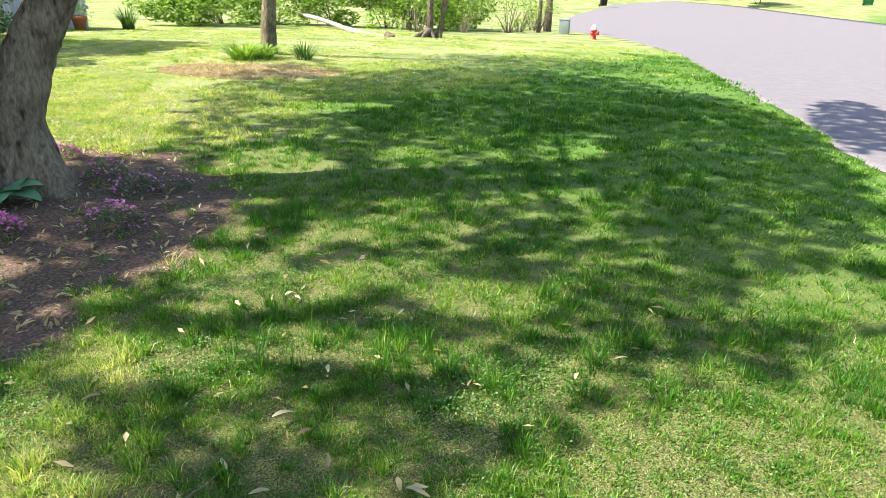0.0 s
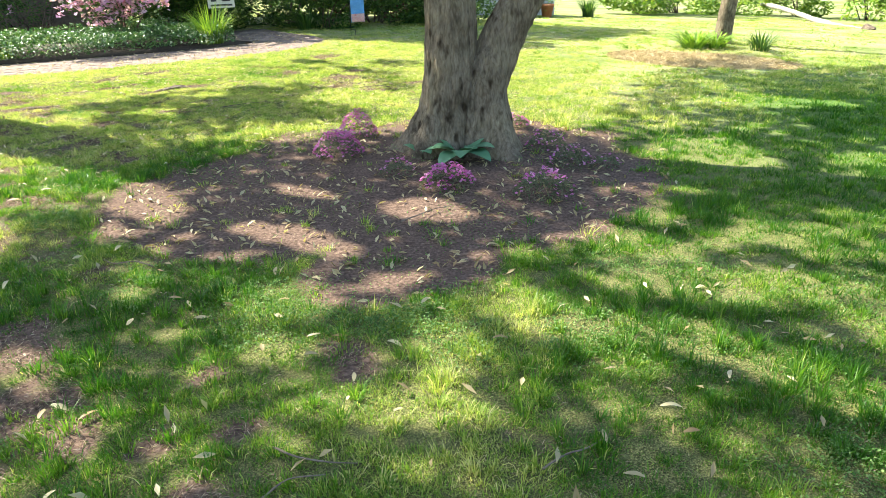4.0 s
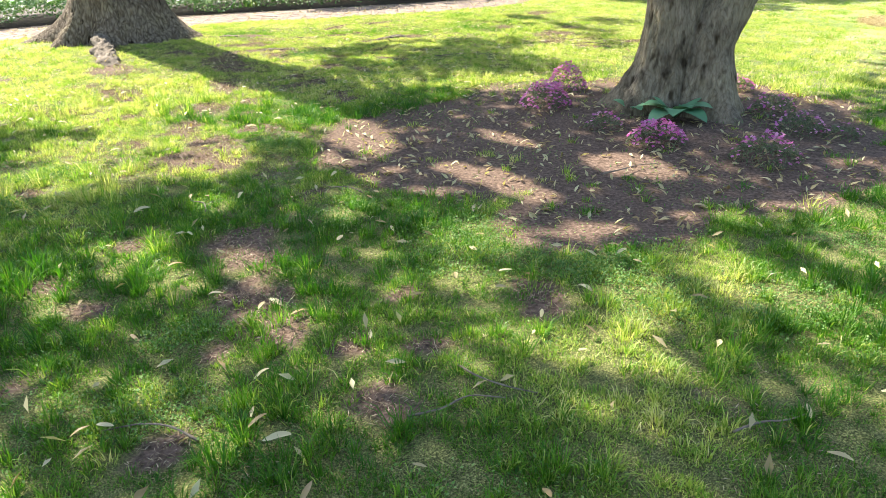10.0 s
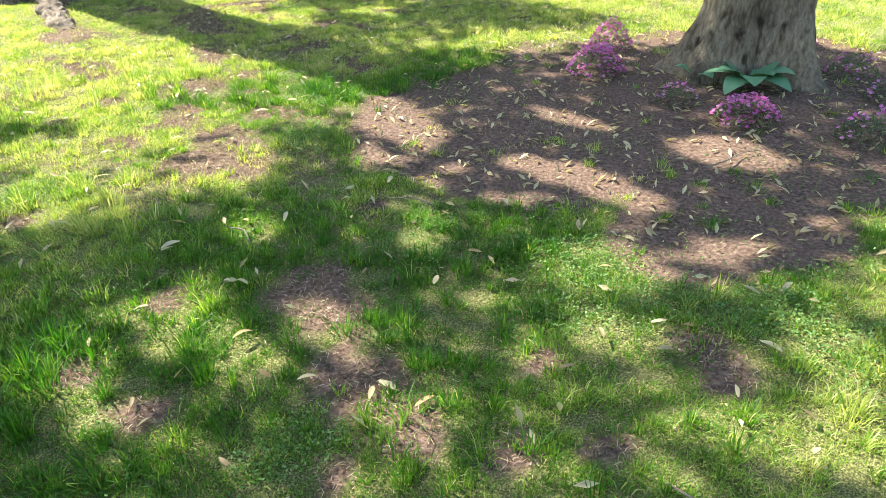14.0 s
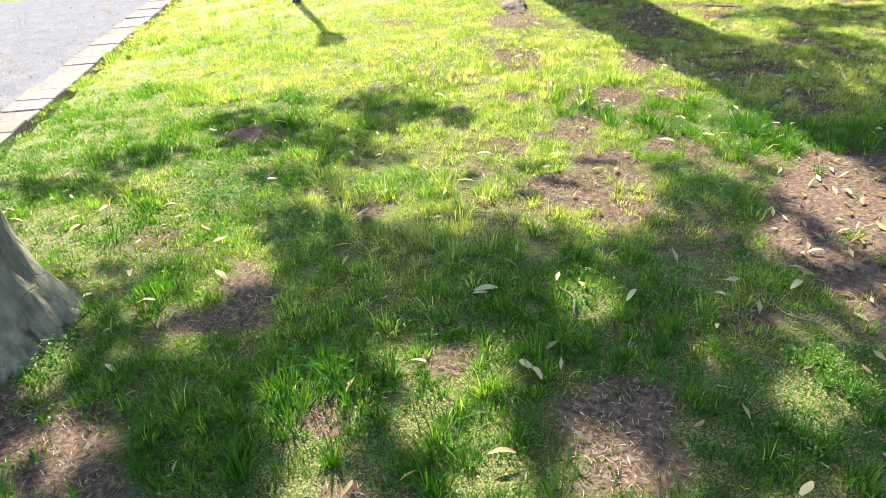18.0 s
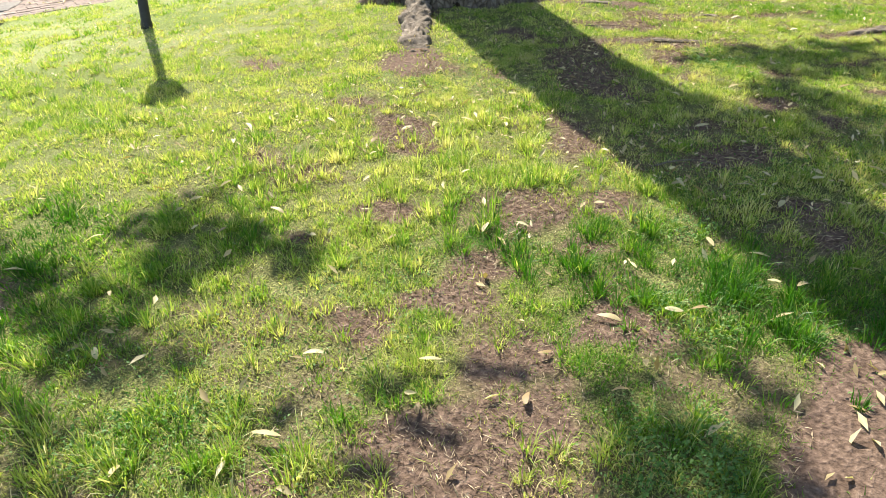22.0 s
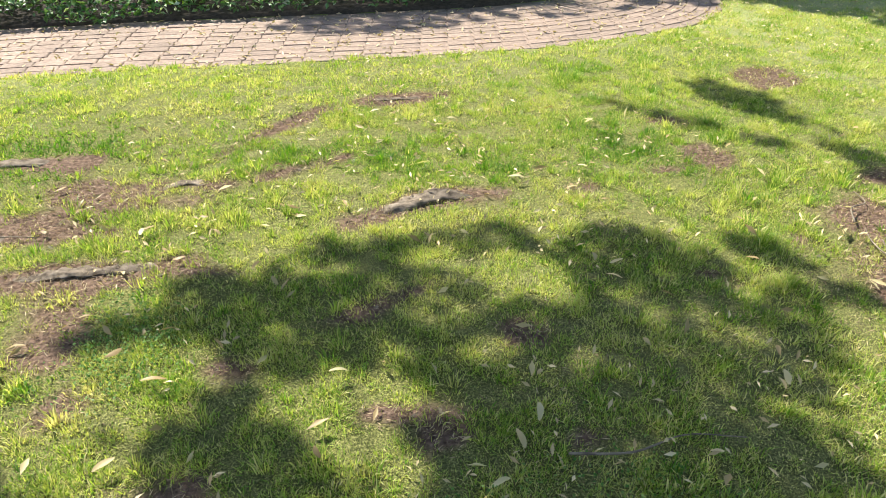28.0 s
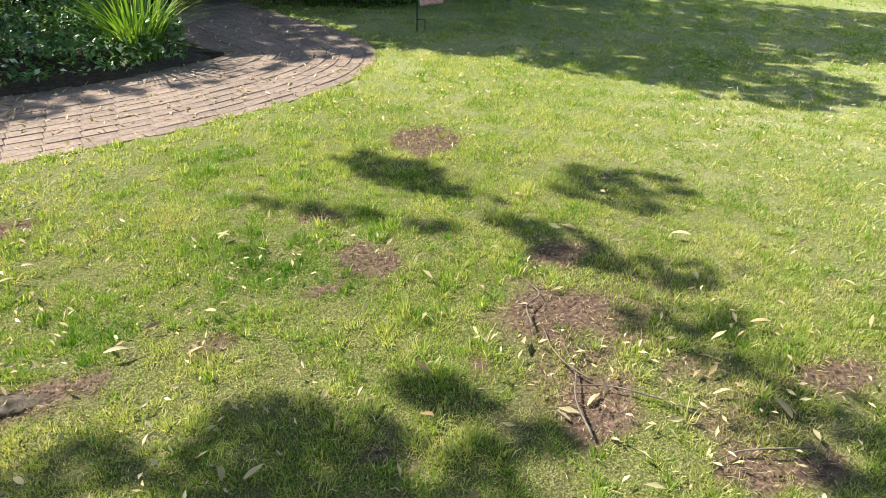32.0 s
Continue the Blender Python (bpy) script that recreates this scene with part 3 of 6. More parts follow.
class Field:
    """A function of the plan, worked out once on a fine grid and read between its points."""

    def __init__(self, f, step=0.03, x0=-8.4, x1=20.4, y0=-4.4, y1=18.4):
        self.x0, self.y0, self.step = x0, y0, step
        self.nx, self.ny = int((x1 - x0) / step), int((y1 - y0) / step)
        x, y = np.meshgrid(x0 + step * np.arange(self.nx), y0 + step * np.arange(self.ny))
        self.v = np.asarray(f(x.ravel(), y.ravel()), np.float32).reshape(self.ny, self.nx)

    def __call__(self, x, y):
        u, w = np.clip((x - self.x0) / self.step, 0, self.nx - 1.001), np.clip((y - self.y0) / self.step, 0, self.ny - 1.001)
        i, j = u.astype(np.int32), w.astype(np.int32)
        u, w, v = u - i, w - j, self.v
        return (v[j, i] * (1 - u) + v[j, i + 1] * u) * (1 - w) + (v[j + 1, i] * (1 - u) + v[j + 1, i + 1] * u) * w


COVER, HEIGHT, LAWN = Field(cover), Field(height, 0.05), Field(on_lawn)


def lawn_at(x, y):
    return LAWN(x, y) > 0.5


# ---- ground ----
def axis(lo, hi, fine, edges):
    out = list(np.arange(lo, hi, fine))
    return np.array(sorted([-e for e in edges] + out + list(edges)))


def build_ground():
    ax = axis(-8.0, 10.0, 0.085, (14, 18, 24, 32, 45, 70, 120, 250, 600))
    ay = axis(-2.6, 13.0, 0.085, (15, 18, 24, 32, 45, 70, 120, 250, 600))
    ax = np.array(sorted(set(np.round(np.concatenate([ax, np.arange(10.4, 22, 0.5), np.arange(22, 84, 1.5)]), 3))))
    ay = np.array(sorted(set(np.round(np.concatenate([ay, np.arange(13.3, 40, 0.9), np.arange(-2.9, -40, -1.5)]), 3))))
    x, y = np.meshgrid(ax, ay)
    x, y = x.ravel(), y.ravel()
    near = smooth(np.maximum(np.abs(x - 1) - 8, np.abs(y - 5) - 7), 0, 4)
    z = (height(x, y) - fall(x, y)) * (1 - near) + fall(x, y)
    g, _ = line_gap(x, y, WALK_LINE)
    z = np.where(g < WALK_HALF - 0.02, -0.06, z)
    along = (x - DRIVE_A.x) * (DRIVE_B - DRIVE_A).normalized().x + (y - DRIVE_A.y) * (DRIVE_B - DRIVE_A).normalized().y
    z = np.where((drive_gap(x, y) > -0.06) & (along < 6.4), -0.12, z)
    r, s = line_gap(x, y, ROAD_LINE)
    far_r, far_s = line_gap(x, y, ROAD_FAR)
    z = np.where((s < 0) & (r > 0.05) & (far_s > 0), z - 0.2, z)
    nx, ny = len(ax), len(ay)
    i = np.arange(nx - 1)[None, :] + nx * np.arange(ny - 1)[:, None]
    f = np.stack([i, i + 1, i + nx + 1, i + nx], -1).reshape(-1, 4)
    me = raw_mesh("ground", np.stack([x, y, z], 1), f, SOIL)
    t = me.attributes.new("turf", "FLOAT", "POINT")
    t.data.foreach_set("value", cover(x, y).astype(np.float32))
    t = me.attributes.new("shade_green", "FLOAT", "POINT")
    t.data.foreach_set("value", shade_green(x, y).astype(np.float32))
    dist = np.hypot(x - 0.2, np.maximum(0, np.maximum(-y, y - 6.5)))
    a = me.attributes.new("far", "FLOAT", "POINT")
    a.data.foreach_set("value", (0.10 + 0.87 * smooth(dist, 2.2, 6.5)).astype(np.float32))
    tagged(new("ground", me), "uneven lawn ground of soil and thin turf", "lawn", kind="structure")


build_ground()


def strip(name, left, right, z, mat, label, category, depth=0.15):
    """A paved slab between two lines of points."""
    bm = bmesh.new()
    rows = [[bm.verts.new((p.x, p.y, h)) for p, h in ((a, z), (b, z), (b, z - depth), (a, z - depth))] for a, b in zip(left, right)]
    for a, b in zip(rows, rows[1:]):
        for k in range(4):
            bm.faces.new((a[k], a[(k + 1) % 4], b[(k + 1) % 4], b[k]))
    bm.faces.new(rows[0])
    bm.faces.new(rows[-1][::-1])
    bmesh.ops.recalc_face_normals(bm, faces=bm.faces[:])
    ob = part(name, bm, mat, None, label, flat=True)
    return tagged(ob, label, category, kind="structure")


def offset_line(line, d):
    out = []
    for i, p in enumerate(line):
        t = (line[min(i + 1, len(line) - 1)] - line[max(i - 1, 0)]).normalized()
        out.append(p + Vector((-t.y, t.x, 0)) * d)
    return out


def street():
    """The street's slab, sagging with the ground."""
    bm = bmesh.new()
    rows = []
    for a, b in zip(ROAD_LINE, ROAD_FAR):
        row = []
        for k in range(25):
            p = a.lerp(b, (k / 24) ** 1.6)
            row.append(bm.verts.new((p.x, p.y, float(fall(p.x, p.y)) - 0.03)))
        row.append(bm.verts.new((b.x, b.y, float(fall(b.x, b.y)) - 0.3)))
        row.insert(0, bm.verts.new((a.x, a.y, float(fall(a.x, a.y)) - 0.3)))
        rows.append(row)
    for a, b in zip(rows, rows[1:]):
        for k in range(len(a) - 1):
            bm.faces.new((a[k], a[k + 1], b[k + 1], b[k]))
    bmesh.ops.recalc_face_normals(bm, faces=bm.faces[:])
    ob = part("road", bm, ASPHALT)
    tagged(ob, "pale worn asphalt street beside the lawn", "road", kind="structure")


street()
dv = (DRIVE_B - DRIVE_A).normalized()
k0, k1 = DRIVE_A - dv * 9, DRIVE_B + dv * 0.9
strip("driveway", [k0 + DRIVE_N * 0.29, k1 + DRIVE_N * 0.29], [k0 + DRIVE_N * 5.5, k1 + DRIVE_N * 5.5], -0.02, SEAL, "grey asphalt driveway strewn with pale petals", "driveway")
strip("pavement", offset_line(WALK_LINE, WALK_HALF), offset_line(WALK_LINE, -WALK_HALF), -0.008, BRICKBED, "brick garden path with sandy joints and litter", "path", 0.1)


# ---- trees ----
def bark_tube(path, radii, seg, ridge, fine, lobes=(), seed=0, grow=0.35, z0=-0.1):
    """A trunk: a tube with root lobes near the ground and furrowed relief."""
    bm = bmesh.new()
    rings = []
    n = len(path)
    for i, p in enumerate(path):
        t = (path[min(i + 1, n - 1)] - path[max(i - 1, 0)]).normalized()
        s = t.cross(Vector((0, 1, 0))).normalized()
        u = s.cross(t)
        s = -s
        ring = []
        for k in range(seg):
            a = 2 * math.pi * k / seg
            r = radii[i]
            for la, lw, lr in lobes:
                d = (a - la + math.pi) % (2 * math.pi) - math.pi
                r += lr * math.exp(-(d / lw) ** 2) * math.exp(-max(p.z - z0, 0) / grow)
            d = s * math.cos(a) + u * math.sin(a)
            q = p + d * r
            w = q * 1.0
            v = 1 - abs(noise.noise(Vector((w.x * fine, w.y * fine, w.z * fine * 0.2 + seed)))) * 2
            v += 0.5 * noise.noise(Vector((w.x * fine * 2.2, w.y * fine * 2.2, w.z * fine * 0.9 + seed)))
            low = noise.noise(Vector((w.x * 3, w.y * 3, w.z * 1.1 + seed)))
            ring.append(bm.verts.new(q + d * (v * ridge + low * ridge * 1.3)))
        rings.append(ring)
    for a, b in zip(rings, rings[1:]):
        for k in range(seg):
            bm.faces.new((a[k], a[(k + 1) % seg], b[(k + 1) % seg], b[k]))
    bm.faces.new(rings[-1])
    return bm


def grow_line(points, n):
    line = bend(points, 40)
    out = []
    for i in range(n):
        k = i * (len(line) - 1) / (n - 1)
        j = min(int(k), len(line) - 2)
        out.append(line[j].lerp(line[j + 1], k - j))
    return out


def profile(path, stops):
    """Radius along a trunk by height."""
    zs, rs = zip(*stops)
    return [float(np.interp(p.z, zs, rs)) for p in path]


# unseen foliage clumps added to throw shade on the lawn, by its place: x, y, two half axes, angle
CLUMPS_START = [
    (0.9, 1.5, 2.2, 1.45, 0), (0.95, 0.8, 0.8, 0.35, 0), (-1.56, 1.99, 0.85, 0.53, 7), (-1.01, 2.46, 0.81, 0.53, 20),
    (-0.31, 3.3, 0.36, 0.25, 96), (-0.6, 2.95, 0.75, 0.3, 10), (1.23, 2.3, 0.5, 0.2, 176), (-0.16, 2.76, 0.6, 0.47, 75), (2.0, 3.55, 1.6, 1.1, 20), (1.0, 3.4, 0.95, 0.62, 150),
    (1.7, 3.75, 1.75, 1.3, 175), (-1.9, 1.3, 1.0, 0.7, 20), (-0.69, 2.53, 0.98, 0.45, 167),
]
CLUMPS_MIDDLE = [
    (1.16, 6.21, 0.73, 0.59, 160), (-0.2, 5.44, 1.07, 0.42, 134), (0.6, 4.82, 0.73, 0.44, 167), (1.28, 6.13, 1.07, 0.43, 146),
    (0.61, 5.85, 0.37, 0.22, 125), (-2.23, 4.14, 0.38, 0.27, 142), (-1.79, 4.19, 0.19, 0.07, 120), (-2.33, 3.62, 0.43, 0.18, 175),
    (-2.87, 3.63, 0.33, 0.21, 154), (-3.04, 3.01, 0.31, 0.16, 48), (-3.07, 2.57, 0.43, 0.14, 17), (-2.2, 4.08, 0.42, 0.18, 6),
    (-1.79, 4.2, 0.12, 0.05, 126), (-2.6, 3.37, 0.22, 0.14, 3), (-1.95, 3.5, 0.26, 0.16, 31), (-2.03, 3.1, 0.3, 0.14, 13),
    (-1.69, 2.75, 0.34, 0.2, 4), (-1.21, 2.81, 0.28, 0.1, 21),
]
CLUMPS_FINGERS = [
    (-0.89, 3.88, 0.18, 0.04, 7), (-1.13, 3.7, 0.09, 0.04, 31), (-0.95, 3.59, 0.1, 0.04, 175), (-1.06, 3.39, 0.08, 0.04, 20),
    (-1.37, 3.47, 0.09, 0.04, 35), (-1.05, 3.19, 0.14, 0.04, 22), (-1.82, 4.17, 0.12, 0.07, 162),
    (-1.69, 3.01, 0.11, 0.05, 16), (-1.24, 3.09, 0.1, 0.04, 21),
]
CLUMPS_NORTH = [
    (-0.08, 6.88, 0.64, 0.21, 139), (0.14, 5.87, 0.28, 0.14, 148), (0.3, 7.55, 0.45, 0.18, 20), (-0.37, 7.2, 0.3, 0.16, 178),
    (0.86, 7.27, 0.27, 0.19, 179), (0.2, 6.94, 0.37, 0.15, 164), (0.62, 6.64, 0.36, 0.21, 169), (-0.25, 6.49, 0.3, 0.11, 148),
    (-0.1, 7.37, 0.26, 0.21, 29), (-0.47, 6.95, 0.4, 0.17, 177), (0.42, 7.15, 0.61, 0.25, 2), (1.17, 7.48, 0.26, 0.16, 119),
    (1.23, 6.98, 0.45, 0.29, 16), (0.36, 6.69, 0.7, 0.2, 2), (-0.27, 6.61, 0.46, 0.14, 1),
    (0.0, 6.2, 0.5, 0.3, 140), (-0.45, 6.12, 0.35, 0.13, 150), (0.9, 6.99, 0.43, 0.17, 159), (0.7, 6.4, 0.6, 0.25, 150),
]
CLUMPS_BEND = [
    (1.6, 7.56, 0.15, 0.06, 125), (2.08, 9.11, 0.27, 0.13, 126), (2.35, 8.45, 0.19, 0.07, 107), (1.13, 7.5, 0.28, 0.17, 154),
    (1.58, 7.6, 0.13, 0.06, 125), (1.81, 7.31, 0.09, 0.06, 167), (2.31, 8.5, 0.15, 0.07, 66), (2.05, 9.14, 0.38, 0.12, 125),
    (3.02, 8.67, 0.29, 0.18, 153), (2.41, 8.25, 0.2, 0.15, 155), (2.75, 7.91, 0.24, 0.09, 163), (2.59, 7.6, 0.23, 0.12, 157),
    (2.62, 7.32, 0.14, 0.08, 136), (2.64, 7.06, 0.2, 0.12, 155), (1.62, 7.29, 0.1, 0.06, 162), (0.62, 7.55, 0.17, 0.05, 157),
    (2.59, 6.85, 0.13, 0.07, 0), (1.68, 8.81, 0.44, 0.06, 144),
]
# the clump at 9.58, 0.38 stands in for another tree's shade on the street
CLUMPS_FORKED = [
    (8.04, 4.0, 2.67, 2.33, 13), (6.98, 1.08, 3.07, 1.03, 22), (4.59, 2.74, 2.23, 1.32, 73), (9.58, 0.38, 1.74, 0.45, 13),
    (3.7, -0.15, 0.71, 0.12, 131), (5.55, 5.02, 3.99, 1.15, 47), (3.3, 0.8, 1.5, 1.0, 145),
]
# clumps of the added tree, also standing in for shade from the house
CLUMPS_YARD = [
    (4.85, 11.72, 2.75, 0.86, 152), (5.5, 12.14, 3.42, 0.96, 165), (1.96, 12.21, 0.89, 0.54, 132), (4.28, 10.57, 0.79, 0.3, 144),
    (1.17, 12.14, 1.37, 0.97, 34), (-0.32, 10.83, 0.85, 0.3, 15), (2.6, 13.9, 2.6, 1.0, 0), (0.0, 14.4, 2.6, 0.9, 0),
    (4.6, 14.6, 2.2, 1.2, 0), (-2.6, 13.8, 1.8, 0.7, 0), (7.0, 12.7, 2.2, 0.7, 160), (4.2, 12.7, 1.5, 0.45, 150),
    (4.32, 11.49, 1.67, 0.76, 152), (5.14, 10.08, 0.95, 0.64, 130), (3.53, 12.14, 1.08, 0.63, 168), (7.3, 11.06, 0.89, 0.49, 12), (3.43, 11.8, 1.04, 0.49, 164),
]
# openings between the clumps, where the sun comes through
GAPS_START = [
    (2.77, 1.68, 0.62, 0.17, 157), (2.62, 2.24, 0.3, 0.15, 126), (3.15, 1.01, 0.34, 0.19, 114), (2.55, 0.9, 0.33, 0.15, 125),
    (2.27, 1.33, 0.34, 0.11, 129), (1.87, 1.66, 0.32, 0.14, 136), (2.8, 0.36, 0.18, 0.1, 165),
    (1.2, 1.27, 0.21, 0.07, 148), (1.8, 1.94, 0.14, 0.06, 101), (1.9, 1.58, 0.24, 0.13, 99),
    (2.53, 2.32, 0.19, 0.1, 129), (1.96, 1.33, 0.15, 0.09, 128),
]
GAPS_LAWN = [
    (0.12, 4.0, 0.55, 0.19, 112), (1.11, 3.75, 0.28, 0.07, 129), (0.92, 2.99, 0.46, 0.12, 131), (1.72, 3.11, 0.27, 0.18, 138),
    (0.81, 2.22, 0.25, 0.17, 155), (0.92, 1.35, 0.24, 0.06, 151), (1.35, 1.59, 0.14, 0.11, 76),
    (-0.69, 2.23, 0.16, 0.11, 124), (-0.91, 2.23, 0.11, 0.05, 165), (-1.02, 1.99, 0.12, 0.07, 133), (-0.89, 1.72, 0.08, 0.05, 144),
    (-0.46, 1.93, 0.1, 0.07, 146), (-0.25, 2.14, 0.08, 0.06, 152), (0.02, 1.61, 0.08, 0.07, 157), (0.68, 1.88, 0.1, 0.08, 17),
    (1.19, 1.34, 0.14, 0.08, 15), (-0.73, 2.03, 0.09, 0.04, 165),
]
GAPS_FAR = [
    (-2.59, 2.27, 0.14, 0.06, 13), (-2.37, 2.4, 0.11, 0.06, 7), (-1.74, 2.43, 0.1, 0.07, 173), (-1.79, 2.27, 0.09, 0.06, 168),
    (-1.89, 2.11, 0.11, 0.06, 151), (-1.61, 1.99, 0.06, 0.03, 13), (-1.04, 2.06, 0.06, 0.05, 142), (-0.97, 1.95, 0.08, 0.07, 167),
    (-0.87, 2.22, 0.08, 0.07, 177), (-0.7, 2.25, 0.09, 0.09, 177), (-0.68, 2.03, 0.11, 0.07, 24), (-0.89, 1.74, 0.06, 0.05, 2),
    (-0.53, 2.76, 0.1, 0.09, 86), (-0.27, 2.09, 0.08, 0.07, 50), (-1.56, 1.54, 0.07, 0.04, 164), (-0.76, 3.56, 0.3, 0.22, 104),
    (1.31, 2.27, 0.13, 0.07, 178), (0.45, 1.83, 0.1, 0.05, 75),
]
GAPS_WEST = [
    (0.17, 2.59, 0.14, 0.08, 83), (-1.34, 1.29, 0.12, 0.08, 167), (-2.0, 1.67, 0.15, 0.08, 0), (-1.02, 1.87, 0.12, 0.07, 14), (-1.07, 1.11, 0.09, 0.04, 14),
]
GAPS_NORTH = [
    (0.62, 7.38, 0.2, 0.11, 151), (0.06, 6.61, 0.34, 0.08, 145), (-0.58, 6.75, 0.23, 0.17, 11),
    (0.65, 7.36, 0.12, 0.09, 7), (0.13, 6.74, 0.16, 0.09, 178),
    (0.3, 7.47, 0.09, 0.05, 1), (4.25, -0.28, 0.46, 0.24, 144), (4.05, 3.47, 0.56, 0.35, 70),
    (5.84, 4.85, 0.42, 0.24, 124), (3.81, 3.44, 0.37, 0.33, 11), (4.9, 2.99, 0.24, 0.16, 167), (5.81, 4.79, 0.79, 0.21, 152),
    (1.25, 11.45, 0.55, 0.25, 20), (0.0, 12.0, 0.75, 0.45, 0),
]


def crown(name, clumps, low, high, per_area, size, parent, grain=0.32, hole=0.42, centre=None, open_=True):
    """Leaves of an unseen crown: clumps set high up towards the sun to shade chosen ground, with gaps between."""
    pts = []
    for e in clumps:
        a = radians(e[4])
        n = int(per_area * math.pi * e[2] * e[3]) + 8
        r, w = np.sqrt(rng.uniform(0, 1.15, n)), rng.uniform(0, 2 * np.pi, n)
        u, v = r * np.cos(w) * e[2], r * np.sin(w) * e[3]
        gx, gy = e[0] + u * math.cos(a) - v * math.sin(a), e[1] + u * math.sin(a) + v * math.cos(a)
        keep = (cloudy(gx, gy, grain, 61) + 0.25 * (1 - r) > hole) & (r + 0.35 * (lattice(gx / 0.13, gy / 0.13, 19) - 0.5) < 1.0)
        if open_:
            for g in GAPS_START + GAPS_LAWN + GAPS_FAR + GAPS_WEST + GAPS_NORTH:
                keep &= inside(gx, gy, (g[0], g[1], g[2] + (0.045 if g[2] < 0.2 else 0.02), g[3] + (0.035 if g[2] < 0.2 else 0.02), g[4])) + (lattice(gx / 0.12, gy / 0.12, 9) - 0.5) * 0.5 > 1.0
        pts.append(np.stack([gx[keep], gy[keep]], 1))
    p = np.concatenate(pts)
    # leaves hang in sprays at a few heights
    h = low + (high - low) * cloudy(p[:, 0], p[:, 1], 1.1, 71) + rng.uniform(-0.4, 0.4, len(p)) * min(1.0, high - low)
    k = h / math.tan(SUN_EL)
    c = np.stack([p[:, 0] + SUN_WAY.x * k, p[:, 1] + SUN_WAY.y * k, h], 1)
    me = leaves(name, c, size, rng.uniform(0, 1, len(c)), LEAF, up=0.0, aspect=0.8)
    ob = mesh_part("crown", me, parent)
    if centre is not None:
        ob.location = -Vector(centre)
    return c


def limbs(parent, base, start, targets, r0, mat):
    for i, t in enumerate(targets):
        a, b = Vector(start) - Vector(base), Vector(t) - Vector(base)
        mid = a.lerp(b, 0.5) + Vector((0, 0, 0.5))
        line = bend([a, mid, b], 7)
        part("limb", tube(line, [r0 * (1 - 0.8 * k / (len(line) - 1)) for k in range(len(line))], 8, 0.2, i), mat, parent)


def crown_targets(c, count):
    order = np.argsort(c[:, 0] + c[:, 1] * 0.3)
    return [c[order[int((i + 0.5) * len(order) / count)]] for i in range(count)]


def large_tree():
    x, y = TREE_LARGE
    base = (x, y, 0)
    t = thing("large_tree", "huge old tree with furrowed grey-brown bark and flaring roots", "tree", base)
    path = grow_line([(0, 0, -0.12), (0.0, 0, 0.5), (-0.02, -0.02, 1.5), (-0.04, -0.04, 3.0), (-0.07, -0.07, 4.4), (-0.1, -0.1, 5.5)], 110)
    lobes = [(radians(d), radians(w), r) for d, w, r in ((-6, 17, 0.62), (-42, 13, 0.34), (-82, 12, 0.20), (-132, 13, 0.45), (186, 17, 0.95), (60, 22, 0.45), (120, 22, 0.45))]
    rad = profile(path, [(-0.12, 0.70), (0.1, 0.60), (0.35, 0.50), (0.6, 0.45), (0.9, 0.41), (1.8, 0.39), (3, 0.37), (4.8, 0.33), (5.5, 0.2)])
    part("trunk", bark_tube(path, rad, 160, 0.026, 11, lobes, 3, 0.24), BARK_DARK, t)
    c = crown("large_tree_crown", CLUMPS_NORTH, 4.8, 6.2, 540, 0.10, t, 0.15, 0.31, base)
    crown("large_tree_edge_crown", [(e[0], e[1], e[2] * 1.3, e[3] * 1.35, e[4]) for e in CLUMPS_BEND + [(-0.33, 3.68, 0.36, 0.24, 95)]], 4.2, 5.2, 640, 0.09, t, 0.13, 0.44, base)
    crown("large_tree_south_crown", CLUMPS_START, 4.8, 6.6, 440, 0.11, t, 0.18, 0.33, base)
    crown("large_tree_middle_crown", CLUMPS_MIDDLE, 3.8, 4.6, 560, 0.09, t, 0.12, 0.38, base)
    e = crown("large_tree_low_spray", CLUMPS_FINGERS, 3.3, 3.7, 900, 0.07, t, 0.2, 0.2, base, False)
    limbs(t, base, (x - 0.02, y, 3.2), crown_targets(e, 2), 0.007, BARK_DARK)
    limbs(t, base, (x - 0.07, y - 0.07, 4.6), crown_targets(c, 7), 0.032, BARK_DARK)


